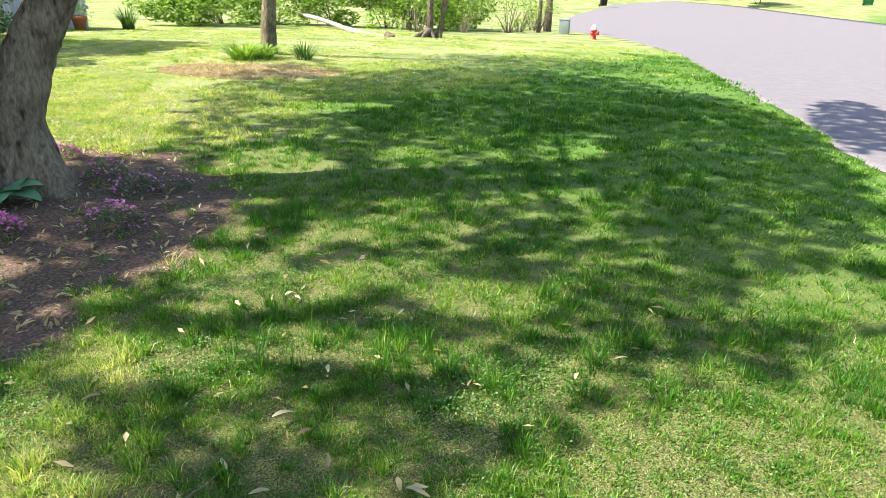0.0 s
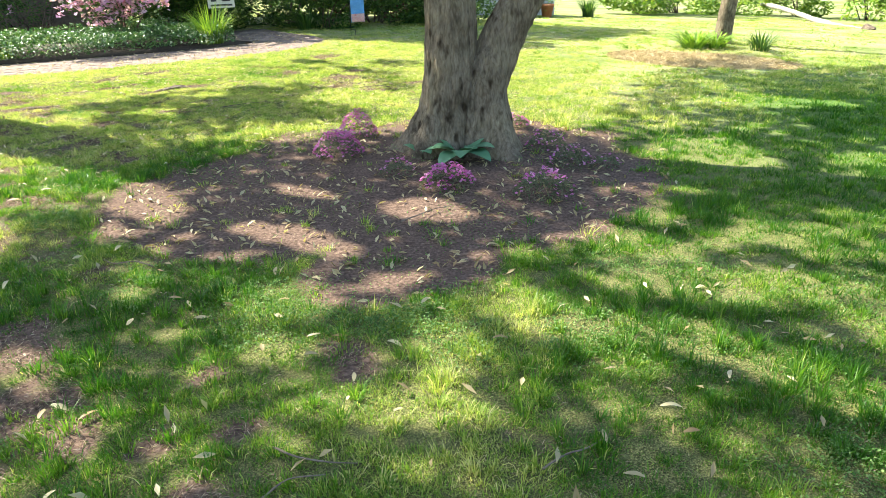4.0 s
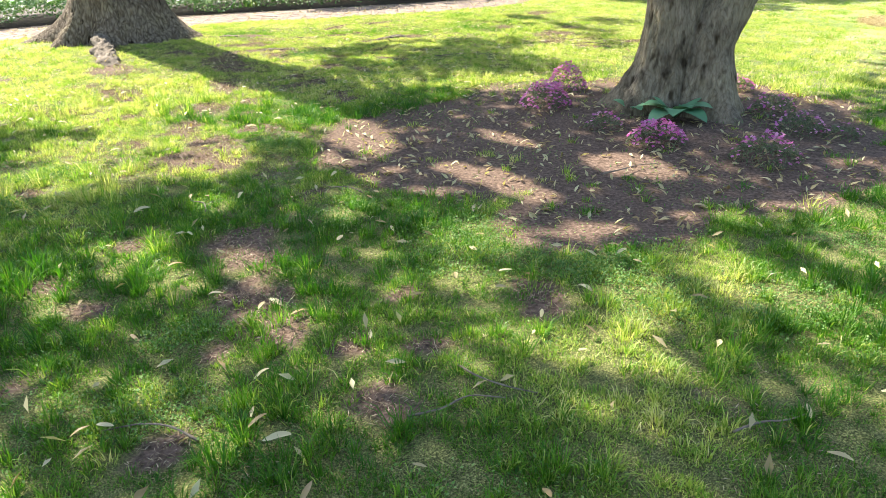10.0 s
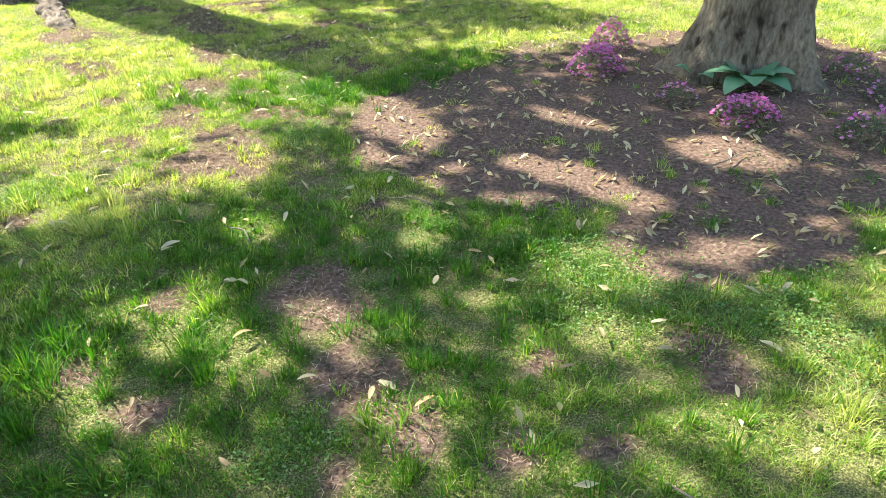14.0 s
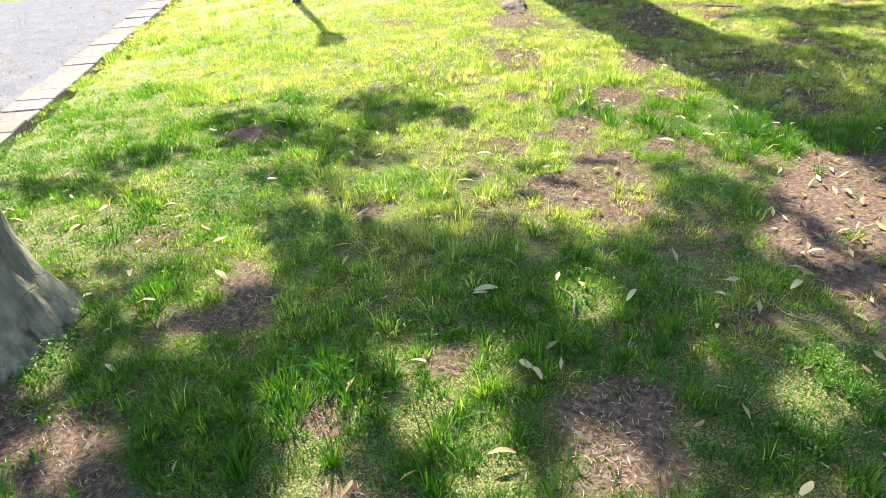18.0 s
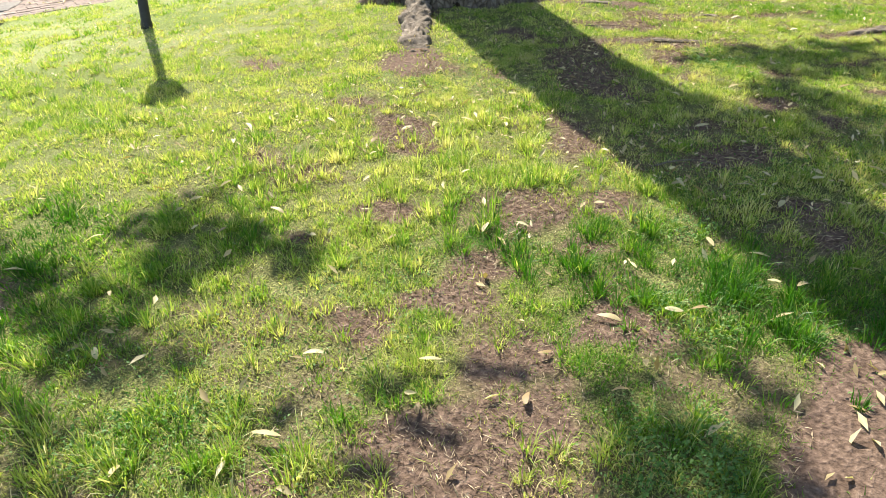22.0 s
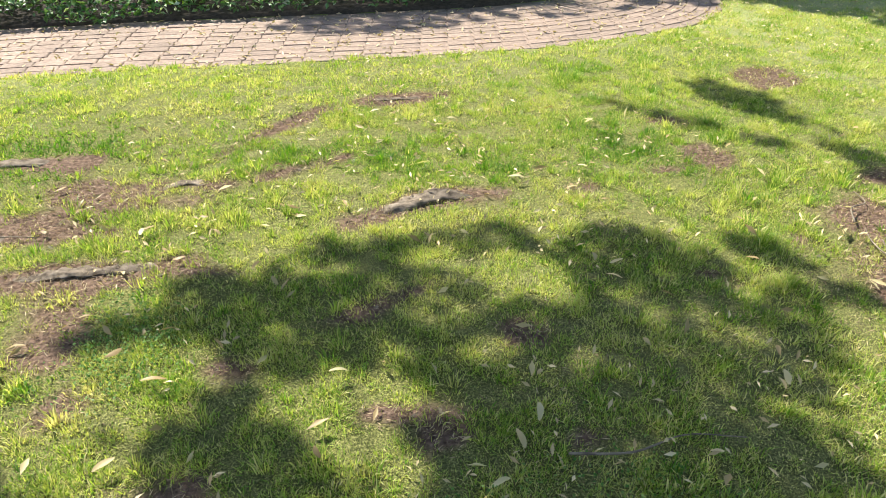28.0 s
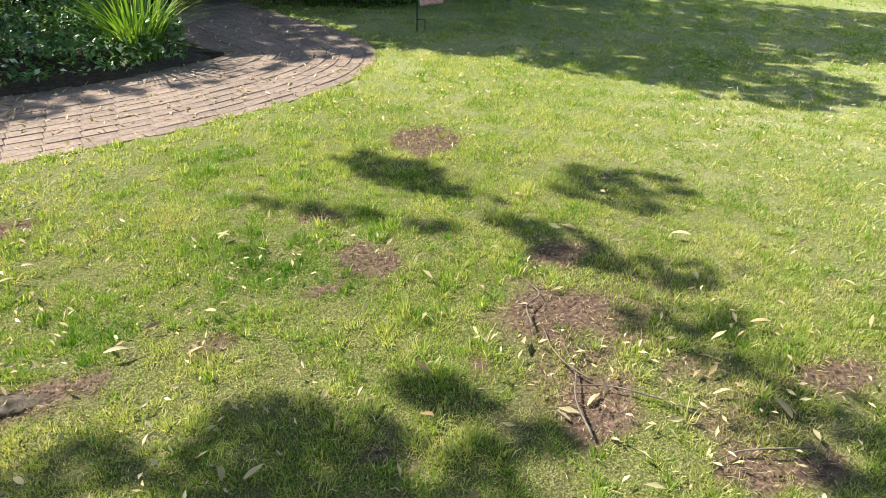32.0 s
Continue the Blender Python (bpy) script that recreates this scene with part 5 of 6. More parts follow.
# ---- bed behind the brick path ----
def ground_cover():
    n = 115000
    x, y = rng.uniform(-9.0, 1.15, n), rng.uniform(7.6, 13.0, n)
    g, s = line_gap(x, y, WALK_LINE)
    lump = cloudy(x, y, 0.5, 141)
    edge = WALK_HALF - 0.12 + 0.14 * lattice(x / 0.3, y / 0.3, 44)
    k = (s > 0) & (g > edge) & (g < WALK_HALF + 1.3 + 0.2 * lump) & (x > -8.8)
    x, y, lump, g = x[k], y[k], lump[k], g[k]
    top = (0.14 + 0.30 * lump) * smooth(g, WALK_HALF - 0.22, WALK_HALF + 0.2) + 0.02
    z = top * rng.uniform(0.35, 1, len(x)) ** 0.6
    white = smooth(cloudy(x, y, 0.9, 151), 0.4, 0.62)
    tint = np.clip(rng.uniform(0, 0.72, len(x)) + (rng.uniform(0, 1, len(x)) < 0.10 + 0.28 * white) * 0.5, 0, 1)
    me = leaves("ground_cover_leaves", np.stack([x, y, z], 1), 0.05, tint, VINCA, 0.35, 0.55)
    tagged(mesh_part("ground_cover", me), "knee-low variegated ground cover along the brick path", "ground cover", kind="stuff")
    line = WALK_LINE[4:126]
    a, b = offset_line(line, WALK_HALF + 0.01), offset_line(line, WALK_HALF + 2.6)
    bm = bmesh.new()
    rows = [[bm.verts.new((p.x, p.y, h)) for p, h in ((u, -0.03), (u, 0.02), (w, 0.05), (w, -0.03))] for u, w in zip(a, b)]
    for p, q in zip(rows, rows[1:]):
        for k in range(3):
            bm.faces.new((p[k], p[k + 1], q[k + 1], q[k]))
    bmesh.ops.recalc_face_normals(bm, faces=bm.faces[:])
    # bed soil with the shade by the house painted into its dark colour
    tagged(part("garden_bed", bm, two_scale("shaded_bed_soil", (0.035, 0.028, 0.022), (0.11, 0.085, 0.065), 30)), "soil of the planting bed, coloured dark for shade", "soil", kind="structure")


ground_cover()


def bush(name, at, size, count, leaf, mat, label, group="", stems=7, flowers=None, category="shrub", lumps=9, stem_mat=None, flower_mat=None):
    """A shrub: bent stems and leaves in uneven clumps; at: x, y; size: three half axes."""
    x, y = at
    t = thing(name, label, category, (x, y, float(fall(x, y))), group)
    cen = np.stack([rng.uniform(-0.75, 0.75, lumps) * size[0], rng.uniform(-0.75, 0.75, lumps) * size[1], size[2] * rng.uniform(0.15, 1.75, lumps)], 1)
    rad = rng.uniform(0.28, 0.5, lumps)
    pick = rng.integers(0, lumps, count)
    d = rng.normal(0, 1, (count, 3))
    d /= np.linalg.norm(d, axis=1)[:, None]
    q = rng.uniform(0.3, 1, count)[:, None] ** 0.4
    c = cen[pick] + d * q * rad[pick][:, None] * np.array([[size[0], size[1], size[2]]]) * 1.1
    c[:, 2] = np.maximum(c[:, 2], 0.02)
    mesh_part("foliage", leaves(name + "_foliage", c, leaf, rng.uniform(0, 1, count), mat, 0.2, 0.6), t)
    for i in range(stems):
        e = cen[i % lumps]
        line = bend([(e[0] * 0.15, e[1] * 0.15, -0.05), (e[0] * 0.5, e[1] * 0.5, e[2] * 0.5), tuple(e)], 4)
        part("stem", tube(line, [0.022 * (1 - 0.7 * k / 8) for k in range(9)], 6), stem_mat or BARK_DARK, t)
    if flowers:
        k = rng.integers(0, count, flowers)
        near = (c[k, 2] > size[2] * 0.5)
        p = c[k][near] * np.array([[1.05, 1.05, 1.02]])
        p = np.repeat(p, 7, 0) + rng.normal(0, 0.045, (len(p) * 7, 3))
        mesh_part("blossoms", leaves(name + "_blossoms", p, 0.085, rng.uniform(0, 1, len(p)), flower_mat or ROSE, 0.3, 0.9), t, "bright pink blossom clusters")
    return t


bush("azalea", (-0.55, 12.5), (0.75, 0.5, 0.5), 2000, 0.05, SHRUB, "leggy azalea with pink flower clusters by the house", flowers=150)
bush("azalea", (-3.4, 13.2), (1.0, 0.6, 0.5), 2600, 0.05, SHRUB, "leggy azalea with a few pink flowers by the house", flowers=22)
bush("shrub", (0.6, 14.2), (1.2, 0.9, 0.8), 9000, 0.065, SHRUB, "dense dark green evergreen shrub", "dark shrubs by the house")
bush("shrub", (2.3, 14.6), (1.3, 0.9, 0.8), 9000, 0.065, SHRUB, "dense dark green evergreen shrub", "dark shrubs by the house")
bush("shrub", (4.1, 14.3), (1.3, 0.9, 0.75), 9000, 0.065, SHRUB, "dense dark green evergreen shrub", "dark shrubs by the house")
bush("shrub", (5.4, 13.6), (1.0, 0.6, 0.32), 4200, 0.05, SHRUB, "low grey-green shrub at the lawn's edge", "dark shrubs by the house")
bush("red_shrub", (5.6, 15.2), (1.2, 0.8, 0.9), 6000, 0.05, REDLEAF, "dark red-leaved shrub behind the lawn")
bush("red_shrub", (4.7, 15.6), (1.3, 0.8, 0.95), 8000, 0.06, REDLEAF, "dark red-leaved shrub behind the lawn", lumps=16)
bush("shrub", (6.3, 15.0), (1.0, 0.6, 0.5), 6000, 0.055, SHRUB, "dense dark green evergreen shrub", "dark shrubs by the house", lumps=16)
bush("shrub", (2.9, 13.5), (1.1, 0.5, 0.4), 5200, 0.055, SHRUB, "low dark shrub behind the path's bend", "dark shrubs by the house")
bush("shrub", (0.2, 13.7), (1.1, 0.5, 0.75), 6000, 0.055, SHRUB, "dense dark green evergreen shrub", "dark shrubs by the house")
bush("shrub", (-2.2, 14.2), (1.2, 0.6, 0.55), 3600, 0.05, SHRUB, "dark green shrub against the house foundation", "dark shrubs by the house")
bush("shrub", (3.5, 16.6), (2.8, 1.0, 1.3), 10000, 0.11, SHRUB, "tall dark shrub closing the side yard", "dark shrubs by the house")
bush("shrub", (0.3, 17.0), (2.4, 1.0, 1.4), 9000, 0.11, SHRUB, "tall dark shrub closing the side yard", "dark shrubs by the house")


def house():
    t = thing("house", "white clapboard house on a brown masonry foundation", "house", (-4.4, 15.3, 0))
    part("foundation", box((7.4, 0.5, 0.62), (0, 0.25, 0.29), 0.01), FOUNDATION, t)
    for i in range(16):
        bm = box((7.5, 0.03, 0.165), (0, -0.012, 0.70 + i * 0.15), 0.004, 1)
        bmesh.ops.rotate(bm, verts=bm.verts[:], cent=(0, 0, 0.70 + i * 0.15), matrix=Matrix.Rotation(0.07, 3, "X"))
        part("clapboard", bm, SIDING, t)
    part("wall", box((7.4, 0.3, 2.7), (0, 0.18, 1.85), 0.01), SIDING, t)
    part("roof", box((8.0, 3.0, 0.12), (0, 1.3, 3.4), 0.02), FOUNDATION, t)


house()


def garden_sign():
    t = thing("yard_sign", "white yard sign with rows of dark marks on a thin stake", "sign", (1.04, 12.4, -0.05), turn=radians(8))
    part("board", box((0.44, 0.012, 0.46), (0, 0, 0.80), 0.012), SIGNWHITE, t)
    part("stake", tube([(0, 0.012, -0.05), (0, 0.012, 0.5), (0, 0.012, 0.95)], [0.006] * 3, 6), IRON, t)
    part("printed_band", box((0.36, 0.004, 0.03), (0, -0.0085, 0.615), 0.002, 1), INK, t)
    for i, (px, w, pz) in enumerate(((-0.12, 0.09, 0.70), (0.08, 0.14, 0.70), (-0.12, 0.12, 0.80), (0.1, 0.1, 0.80))):
        part("printed_mark", box((w, 0.004, 0.05), (px, -0.0085, pz), 0.012 if i % 2 else 0.002, 1), INK, t)


def garden_flag():
    t = thing("garden_flag", "small garden flag with blue sky and flowers on an iron stand", "flag", (3.31, 12.15, 0), turn=radians(10))
    t.scale = (0.85, 0.85, 0.92)
    bm = bmesh.new()
    bmesh.ops.create_grid(bm, x_segments=10, y_segments=14, size=0.5, matrix=Matrix.Translation((0, 0, 0.46)) @ Matrix.Rotation(radians(90), 4, "X") @ Matrix.Diagonal((0.30, 0.46, 1, 1)))
    for v in bm.verts:
        v.co.y += 0.012 * math.sin(v.co.x * 22 + v.co.z * 5) * (0.7 - v.co.z) * 2
    bmesh.ops.solidify(bm, geom=bm.faces[:], thickness=0.003)
    cloth = part("cloth", bm, FLAGBLUE, t, "cloth printed with a bright blue sky")
    bm = bmesh.new()
    bmesh.ops.create_grid(bm, x_segments=8, y_segments=5, size=0.5, matrix=Matrix.Translation((0, -0.016, 0.31)) @ Matrix.Rotation(radians(90), 4, "X") @ Matrix.Diagonal((0.29, 0.15, 1, 1)))
    bmesh.ops.solidify(bm, geom=bm.faces[:], thickness=0.003)
    part("printed_flowers", bm, FLAGPINK, cloth, "pink and white printed flowers")
    part("stand", tube([(-0.17, 0, -0.1), (-0.17, 0, 0.4), (-0.17, 0, 0.71), (-0.14, 0, 0.725), (0.15, 0, 0.725)], [0.006] * 5, 6), IRON, t)
    part("foot", tube([(-0.17, 0, 0.1), (-0.07, 0, 0.1), (-0.07, 0, -0.08)], [0.005] * 3, 6), IRON, t)


garden_sign()
garden_flag()


def lamp_post():
    t = thing("lamp_post", "slim black iron garden lamp post standing in the lawn", "lamp post", (-5.02, 6.64, 0))
    t.rotation_euler = (radians(-6.5), 0, 0)
    part("post", lathe([(0.048, -0.1), (0.048, 0.02), (0.04, 0.05), (0.036, 0.6), (0.034, 1.2), (0.032, 1.78), (0.045, 1.80), (0.045, 1.83), (0.03, 1.85)], 16), IRON, t)
    lan = part("lantern", lathe([(0.07, 1.85), (0.09, 1.88), (0.125, 2.12), (0.13, 2.13), (0.10, 2.16)], 8), IRON, t)
    part("cap", lathe([(0.15, 2.16), (0.14, 2.18), (0.05, 2.28), (0.015, 2.30), (0.01, 2.34)], 8), IRON, lan)


lamp_post()


# ---- along the street ----
def hydrant():
    x, y = 24.4, 10.55
    t = thing("fire_hydrant", "red fire hydrant with a white domed bonnet on the verge", "hydrant", (x, y, float(fall(x, y)) - 0.02))
    t.scale = (0.8, 0.8, 0.8)
    part("barrel", lathe([(0.17, -0.05), (0.17, 0.04), (0.13, 0.05), (0.12, 0.38), (0.15, 0.40), (0.15, 0.44)]), REDPAINT, t)
    part("bonnet", lathe([(0.15, 0.44), (0.15, 0.47), (0.13, 0.55), (0.08, 0.61), (0.03, 0.63), (0.03, 0.68)]), WHITEPAINT, t, "white painted bonnet")
    for a, r in ((0, 0.055), (math.pi, 0.055), (-1.57, 0.075)):
        d = Vector((math.cos(a), math.sin(a), 0))
        part("outlet", tube([tuple(d * 0.10 + Vector((0, 0, 0.3))), tuple(d * 0.19 + Vector((0, 0, 0.3))), tuple(d * 0.20 + Vector((0, 0, 0.3))), tuple(d * 0.23 + Vector((0, 0, 0.3)))], [r, r, r * 1.25, r * 1.2], 12), REDPAINT, t)


def utility_box():
    x, y = 28.0, 13.6
    t = thing("utility_box", "grey-green metal utility cabinet at the verge", "utility box", (x, y, float(fall(x, y))), turn=0.4)
    t.scale = (0.55, 0.7, 0.8)
    part("body", box((0.75, 0.6, 0.75), (0, 0, 0.33), 0.03), GREYGREEN, t)
    part("lid", box((0.79, 0.64, 0.05), (0, 0, 0.73), 0.015), GREYGREEN, t)
    part("door", box((0.62, 0.02, 0.56), (0, -0.305, 0.34), 0.008), GREYGREEN, t)


def fallen_log():
    z = fall(17.9, 16)
    t = thing("fallen_log", "long pale bare log lying at the hedge's foot", "log", (17.3, 15.75, float(z) - 0.06))
    line = grow_line([(1.65, 4.1, 0.30), (1.0, 2.2, 0.26), (0.0, -0.3, 0.13), (-0.7, -2.1, 0.12), (-1.0, -2.75, 0.22)], 50)
    part("trunk", bark_tube(line, [0.052 + 0.045 * i / 49 for i in range(50)], 24, 0.012, 9, (), 5), LOGWOOD, t)
    end = grow_line([(-0.98, -2.6, 0.20), (-1.04, -2.78, 0.22), (-1.1, -2.95, 0.27)], 16)
    part("broken_end", bark_tube(end, [0.12 - 0.006 * i for i in range(16)], 22, 0.02, 12, (), 8), BARK_DARK, t, "dark torn root end")


def old_stump():
    x, y = 17.35, 12.4
    t = thing("tree_stump", "dark twin-stemmed stump with a heap of roots", "stump", (x, y, float(fall(x, y))))
    for dx, r, h in ((0.0, 0.062, 2.6), (0.26, 0.05, 2.4)):
        p = grow_line([(dx * 0.5, -dx * 0.6, -0.1), (dx, -dx, 0.6), (dx * 1.6, -dx * 1.3, h)], 30)
        part("stem", bark_tube(p, [r * 1.5 * (1 - i / 60) if i > 6 else r * (2.3 - 0.13 * i) for i in range(30)], 30, 0.03, 12, (), 3 + dx), BARK_DARK, t)
    for k, (a, w) in enumerate(((2.5, 0.6), (3.2, 0.5), (1.8, 0.4), (4.3, 0.3))):
        d = Vector((math.cos(a), math.sin(a), 0))
        p = grow_line([tuple(d * 0.05 + Vector((0, 0, 0.2))), tuple(d * w * 0.5 + Vector((0, 0, 0.1))), tuple(d * w + Vector((0, 0, -0.06)))], 14)
        part("root", bark_tube(p, [0.09 - 0.005 * i for i in range(14)], 20, 0.02, 10, (), 4 + k), ROOT, t)


hydrant()
utility_box()
fallen_log()
old_stump()
HEDGE_PLAN = ((13.9, 19.2, 1.5, 0.8), (16.0, 20.2, 1.6, 0.9), (18.3, 20.4, 1.6, 0.9), (20.3, 19.4, 1.7, 0.95), (21.6, 17.8, 1.7, 1.0), (23.0, 17.0, 1.7, 1.0), (25.0, 16.8, 1.7, 1.1), (27.2, 17.6, 1.8, 1.2))
for i, (x, y, r, h) in enumerate(HEDGE_PLAN):
    bush("hedge_shrub", (x, y), (r * 1.2, 1.3, h), 4200, 0.12, HEDGE, "leafy green shrub at the end of the yard" if i < 2 else "loose yellow-green shrub at the end of the yard", "shrubs along the yard's end", 6)
for x, y in ((25.2, 14.6), (27.0, 15.2), (29.2, 15.6), (30.6, 16.6), (22.4, 14.8), (20.4, 15.4)):
    bush("twiggy_shrub", (x, y), (0.9, 0.9, 0.8), 420, 0.09, HEDGE, "bare twiggy shrub just coming into leaf", "twiggy shrubs by the verge", 16, lumps=16, stem_mat=TWIG)
for x, y, r in ((29.8, 15.4, 0.13), (27.6, 14.6, 0.06), (21.2, 16.4, 0.07)):
    t = thing("bare_tree", "slim leafless trunk among the roadside shrubs", "tree", (x, y, float(fall(x, y))), "slim trunks by the verge")
    p = grow_line([(0, 0, -0.1), (0.05, 0, 1.2), (0.2, 0.1, 3.2)], 24)
    part("trunk", bark_tube(p, [r * (1.5 - 0.03 * i) for i in range(24)], 20, 0.012, 14, (), 2), BARK_DARK, t)


def fence():
    a, b = Vector((6.4, 16.1, 0)), Vector((10.0, 17.5, 0))
    t = thing("board_fence", "weathered grey vertical board fence", "fence", (a.x, a.y, float(fall(a.x, a.y))), turn=math.atan2(b.y - a.y, b.x - a.x))
    n = int((b - a).length / 0.15)
    for i in range(n):
        part("board", box((0.14, 0.02, 1.55 + random.uniform(-0.03, 0.03)), (0.075 + i * 0.15, 0, 0.60 - 0.2 * i / n), 0.004, 1), FENCEWOOD, t)
    for z in (0.25, 1.1):
        part("rail", box(((b - a).length, 0.04, 0.09), ((b - a).length / 2, 0.032, z), 0.006, 1), FENCEWOOD, t)


fence()


def flower_pot():
    x, y = 9.0, 16.1
    t = thing("flower_pot", "terracotta pot with a pale flowering plant by the fence", "flower pot", (x, y, float(fall(x, y))))
    part("pot", lathe([(0.11, 0), (0.16, 0.26), (0.18, 0.26), (0.18, 0.32), (0.15, 0.32), (0.14, 0.28)]), TERRACOTTA, t)
    c = rng.normal(0, 1, (260, 3)) * np.array([[0.13, 0.13, 0.14]]) + np.array([[0, 0, 0.5]])
    mesh_part("foliage", leaves("pot_plant", c, 0.06, rng.uniform(0, 1, 260), WEED), t)


flower_pot()
for x, y, c, w, h, m in ((55.3, 24.5, "black wheeled bin across the street", 0.7, 1.0, IRON), (85, 9.8, "green wheeled bin across the street", 1.1, 1.3, GREENPLASTIC)):
    t = thing("wheeled_bin", c, "bin", (x, y, float(fall(x, y))))
    part("body", lathe([(w * 0.42, 0.08), (w * 0.5, h * 0.9), (w * 0.54, h * 0.9), (w * 0.54, h * 0.94)], 4), m, t)
    part("lid", lathe([(w * 0.56, h * 0.94), (w * 0.56, h * 0.97), (w * 0.3, h * 1.03)], 4), m, t)
    for s in (-1, 1):
        part("wheel", tube([(s * w * 0.3, 0.3 * w, 0.1), (s * w * 0.38, 0.3 * w, 0.1)], [0.1, 0.1], 12), IRON, t)
bush("far_shrub", (73, 17), (6, 2, 1.2), 2200, 0.4, HEDGE, "rounded green shrub across the street", "shrubs across the street", 5)
bush("far_shrub", (80, 26), (7, 3, 2.0), 2200, 0.5, SHRUB, "rounded green shrub across the street", "shrubs across the street", 5)


def straw_ring():
    n = 9000
    a, q = rng.uniform(0, 2 * np.pi, n), np.sqrt(rng.uniform(0, 1.05, n))
    w = radians(STRAW_BED[4])
    u, v = STRAW_BED[2] * q * np.cos(a), STRAW_BED[3] * q * np.sin(a)
    x, y = STRAW_BED[0] + u * math.cos(w) - v * math.sin(w), STRAW_BED[1] + u * math.sin(w) + v * math.cos(w)
    z = height(x, y) + rng.uniform(0.0, 0.022, n) * (1.2 - q)
    me = leaves("straw_mulch", np.stack([x, y, z], 1), 0.09, rng.uniform(0, 1, n), STRAWBED, 0.05, 0.10)
    tagged(mesh_part("straw", me), "pale dry straw mulch round the young tree", "straw", kind="stuff")


straw_ring()


# ---- surface roots ----
def surface_root(points, r, label):
    big = r > 0.08
    line = grow_line([(x, y, float(height(np.array([x]), np.array([y]))[0]) + z * 0.6 - 0.012 + 0.016 * noise.noise(Vector((x * 9, y * 9, 2)))) for x, y, z in points], 46)
    rad = [r * (0.55 + 0.6 * math.sin(math.pi * (0.1 + 0.8 * i / 45)) if big else 0.35 + 0.65 * math.sin(math.pi * (i + 1) / 47)) * (1 + (0.25 if big else 0.5) * noise.noise(Vector((i * 0.22, r * 50, points[0][0])))) for i in range(46)]
    bm = bark_tube(line, rad, 40 if big else 26, r * (0.5 if big else 0.35), 30 if not big else 16, (), points[0][0])
    for v in bm.verts:
        c = min(line, key=lambda p: (p - v.co).length_squared)
        v.co.z = c.z + (v.co.z - c.z) * ((0.42 if big else 0.27) + 0.3 * noise.noise(v.co * 14)) + (0.03 * noise.noise(v.co * 17) if big else 0)
    return tagged(part("root", bm, ROOT), label, "root", "roots of the large tree")


for line, r in ROOTS:
    surface_root(line, r, "massive broken root running out from the trunk" if r > 0.08 else "thick weathered root breaking through the turf" if r > 0.038 else "thin root curving over the turf" if r < 0.022 else "weathered tree root breaking through the turf")


# ---- litter on the lawn ----
def dry_leaf(i):
    """A narrow curled dry leaf, four to nine centimetres long."""
    bm = bmesh.new()
    L, W = 0.060 * (0.72 + 0.10 * i), 0.016 + 0.002 * (i % 3)
    rows = []
    for k in range(7):
        q = k / 6
        w = W * 0.5 * math.sin(math.pi * min(0.98, 0.06 + q * 0.92)) ** 0.7
        z = 0.006 * math.sin(q * (2.2 + 0.3 * i)) + 0.002
        rows.append([bm.verts.new(((q - 0.5) * L, e * w + 0.004 * math.sin(q * 3 + i), z + abs(e) * w * 0.35 * (1 if i % 2 else -0.4))) for e in (-1, 0, 1)])
    for a, b in zip(rows, rows[1:]):
        for k in range(2):
            bm.faces.new((a[k], a[k + 1], b[k + 1], b[k]))
    me = bpy.data.meshes.new("dry_leaf")
    bm.to_mesh(me)
    bm.free()
    att = me.attributes.new("tint", "FLOAT", "POINT")
    att.data.foreach_set("value", np.full(len(me.vertices), (i * 0.37) % 1.0, np.float32))
    return finish(me, DRY)


LEAF_SHAPES = [dry_leaf(i) for i in range(6)]


def litter():
    spots = []
    while len(spots) < 290:
        x, y = random.uniform(-3.2, 3.4), random.uniform(0.2, 8.8)
        d = min((Vector((x, y, 0)) - p).length for p in STRETCH)
        if d > 2.9 or not bool(on_lawn(np.array([x]), np.array([y]))[0]):
            continue
        if random.random() < 0.35 + 0.65 * float(cloudy(np.array([x]), np.array([y]), 0.9, 161)[0] > 0.48):
            spots.append((x, y))
    for x, y in spots:
        up = 0.012 + 0.028 * float(cover(np.array([x]), np.array([y]))[0])
        ob = new("dry_leaf", random.choice(LEAF_SHAPES))
        ob.matrix_world = pose(x, y, float(height(np.array([x]), np.array([y]))[0]) + up, random.uniform(-18, 18), random.uniform(-16, 16), random.uniform(0, 360)) @ Matrix.Scale(random.uniform(0.75, 1.25), 4)
        tagged(ob, "fallen dry tan leaf lying on the lawn", "leaf", "fallen leaves")


litter()


def loose_leaves(name, n, xr, yr, keep, size, lift, mat, label, category, aspect=0.32):
    x, y = rng.uniform(*xr, n), rng.uniform(*yr, n)
    k = keep(x, y)
    x, y = x[k], y[k]
    me = leaves(name, np.stack([x, y, lift(x, y)], 1), size, rng.uniform(0, 1, len(x)), mat, 0.05, aspect)
    tagged(mesh_part(name, me), label, category, kind="stuff")


def in_mulch(x, y):
    return np.min([inside(x, y, e) for e in MULCH], axis=0) < 1.05


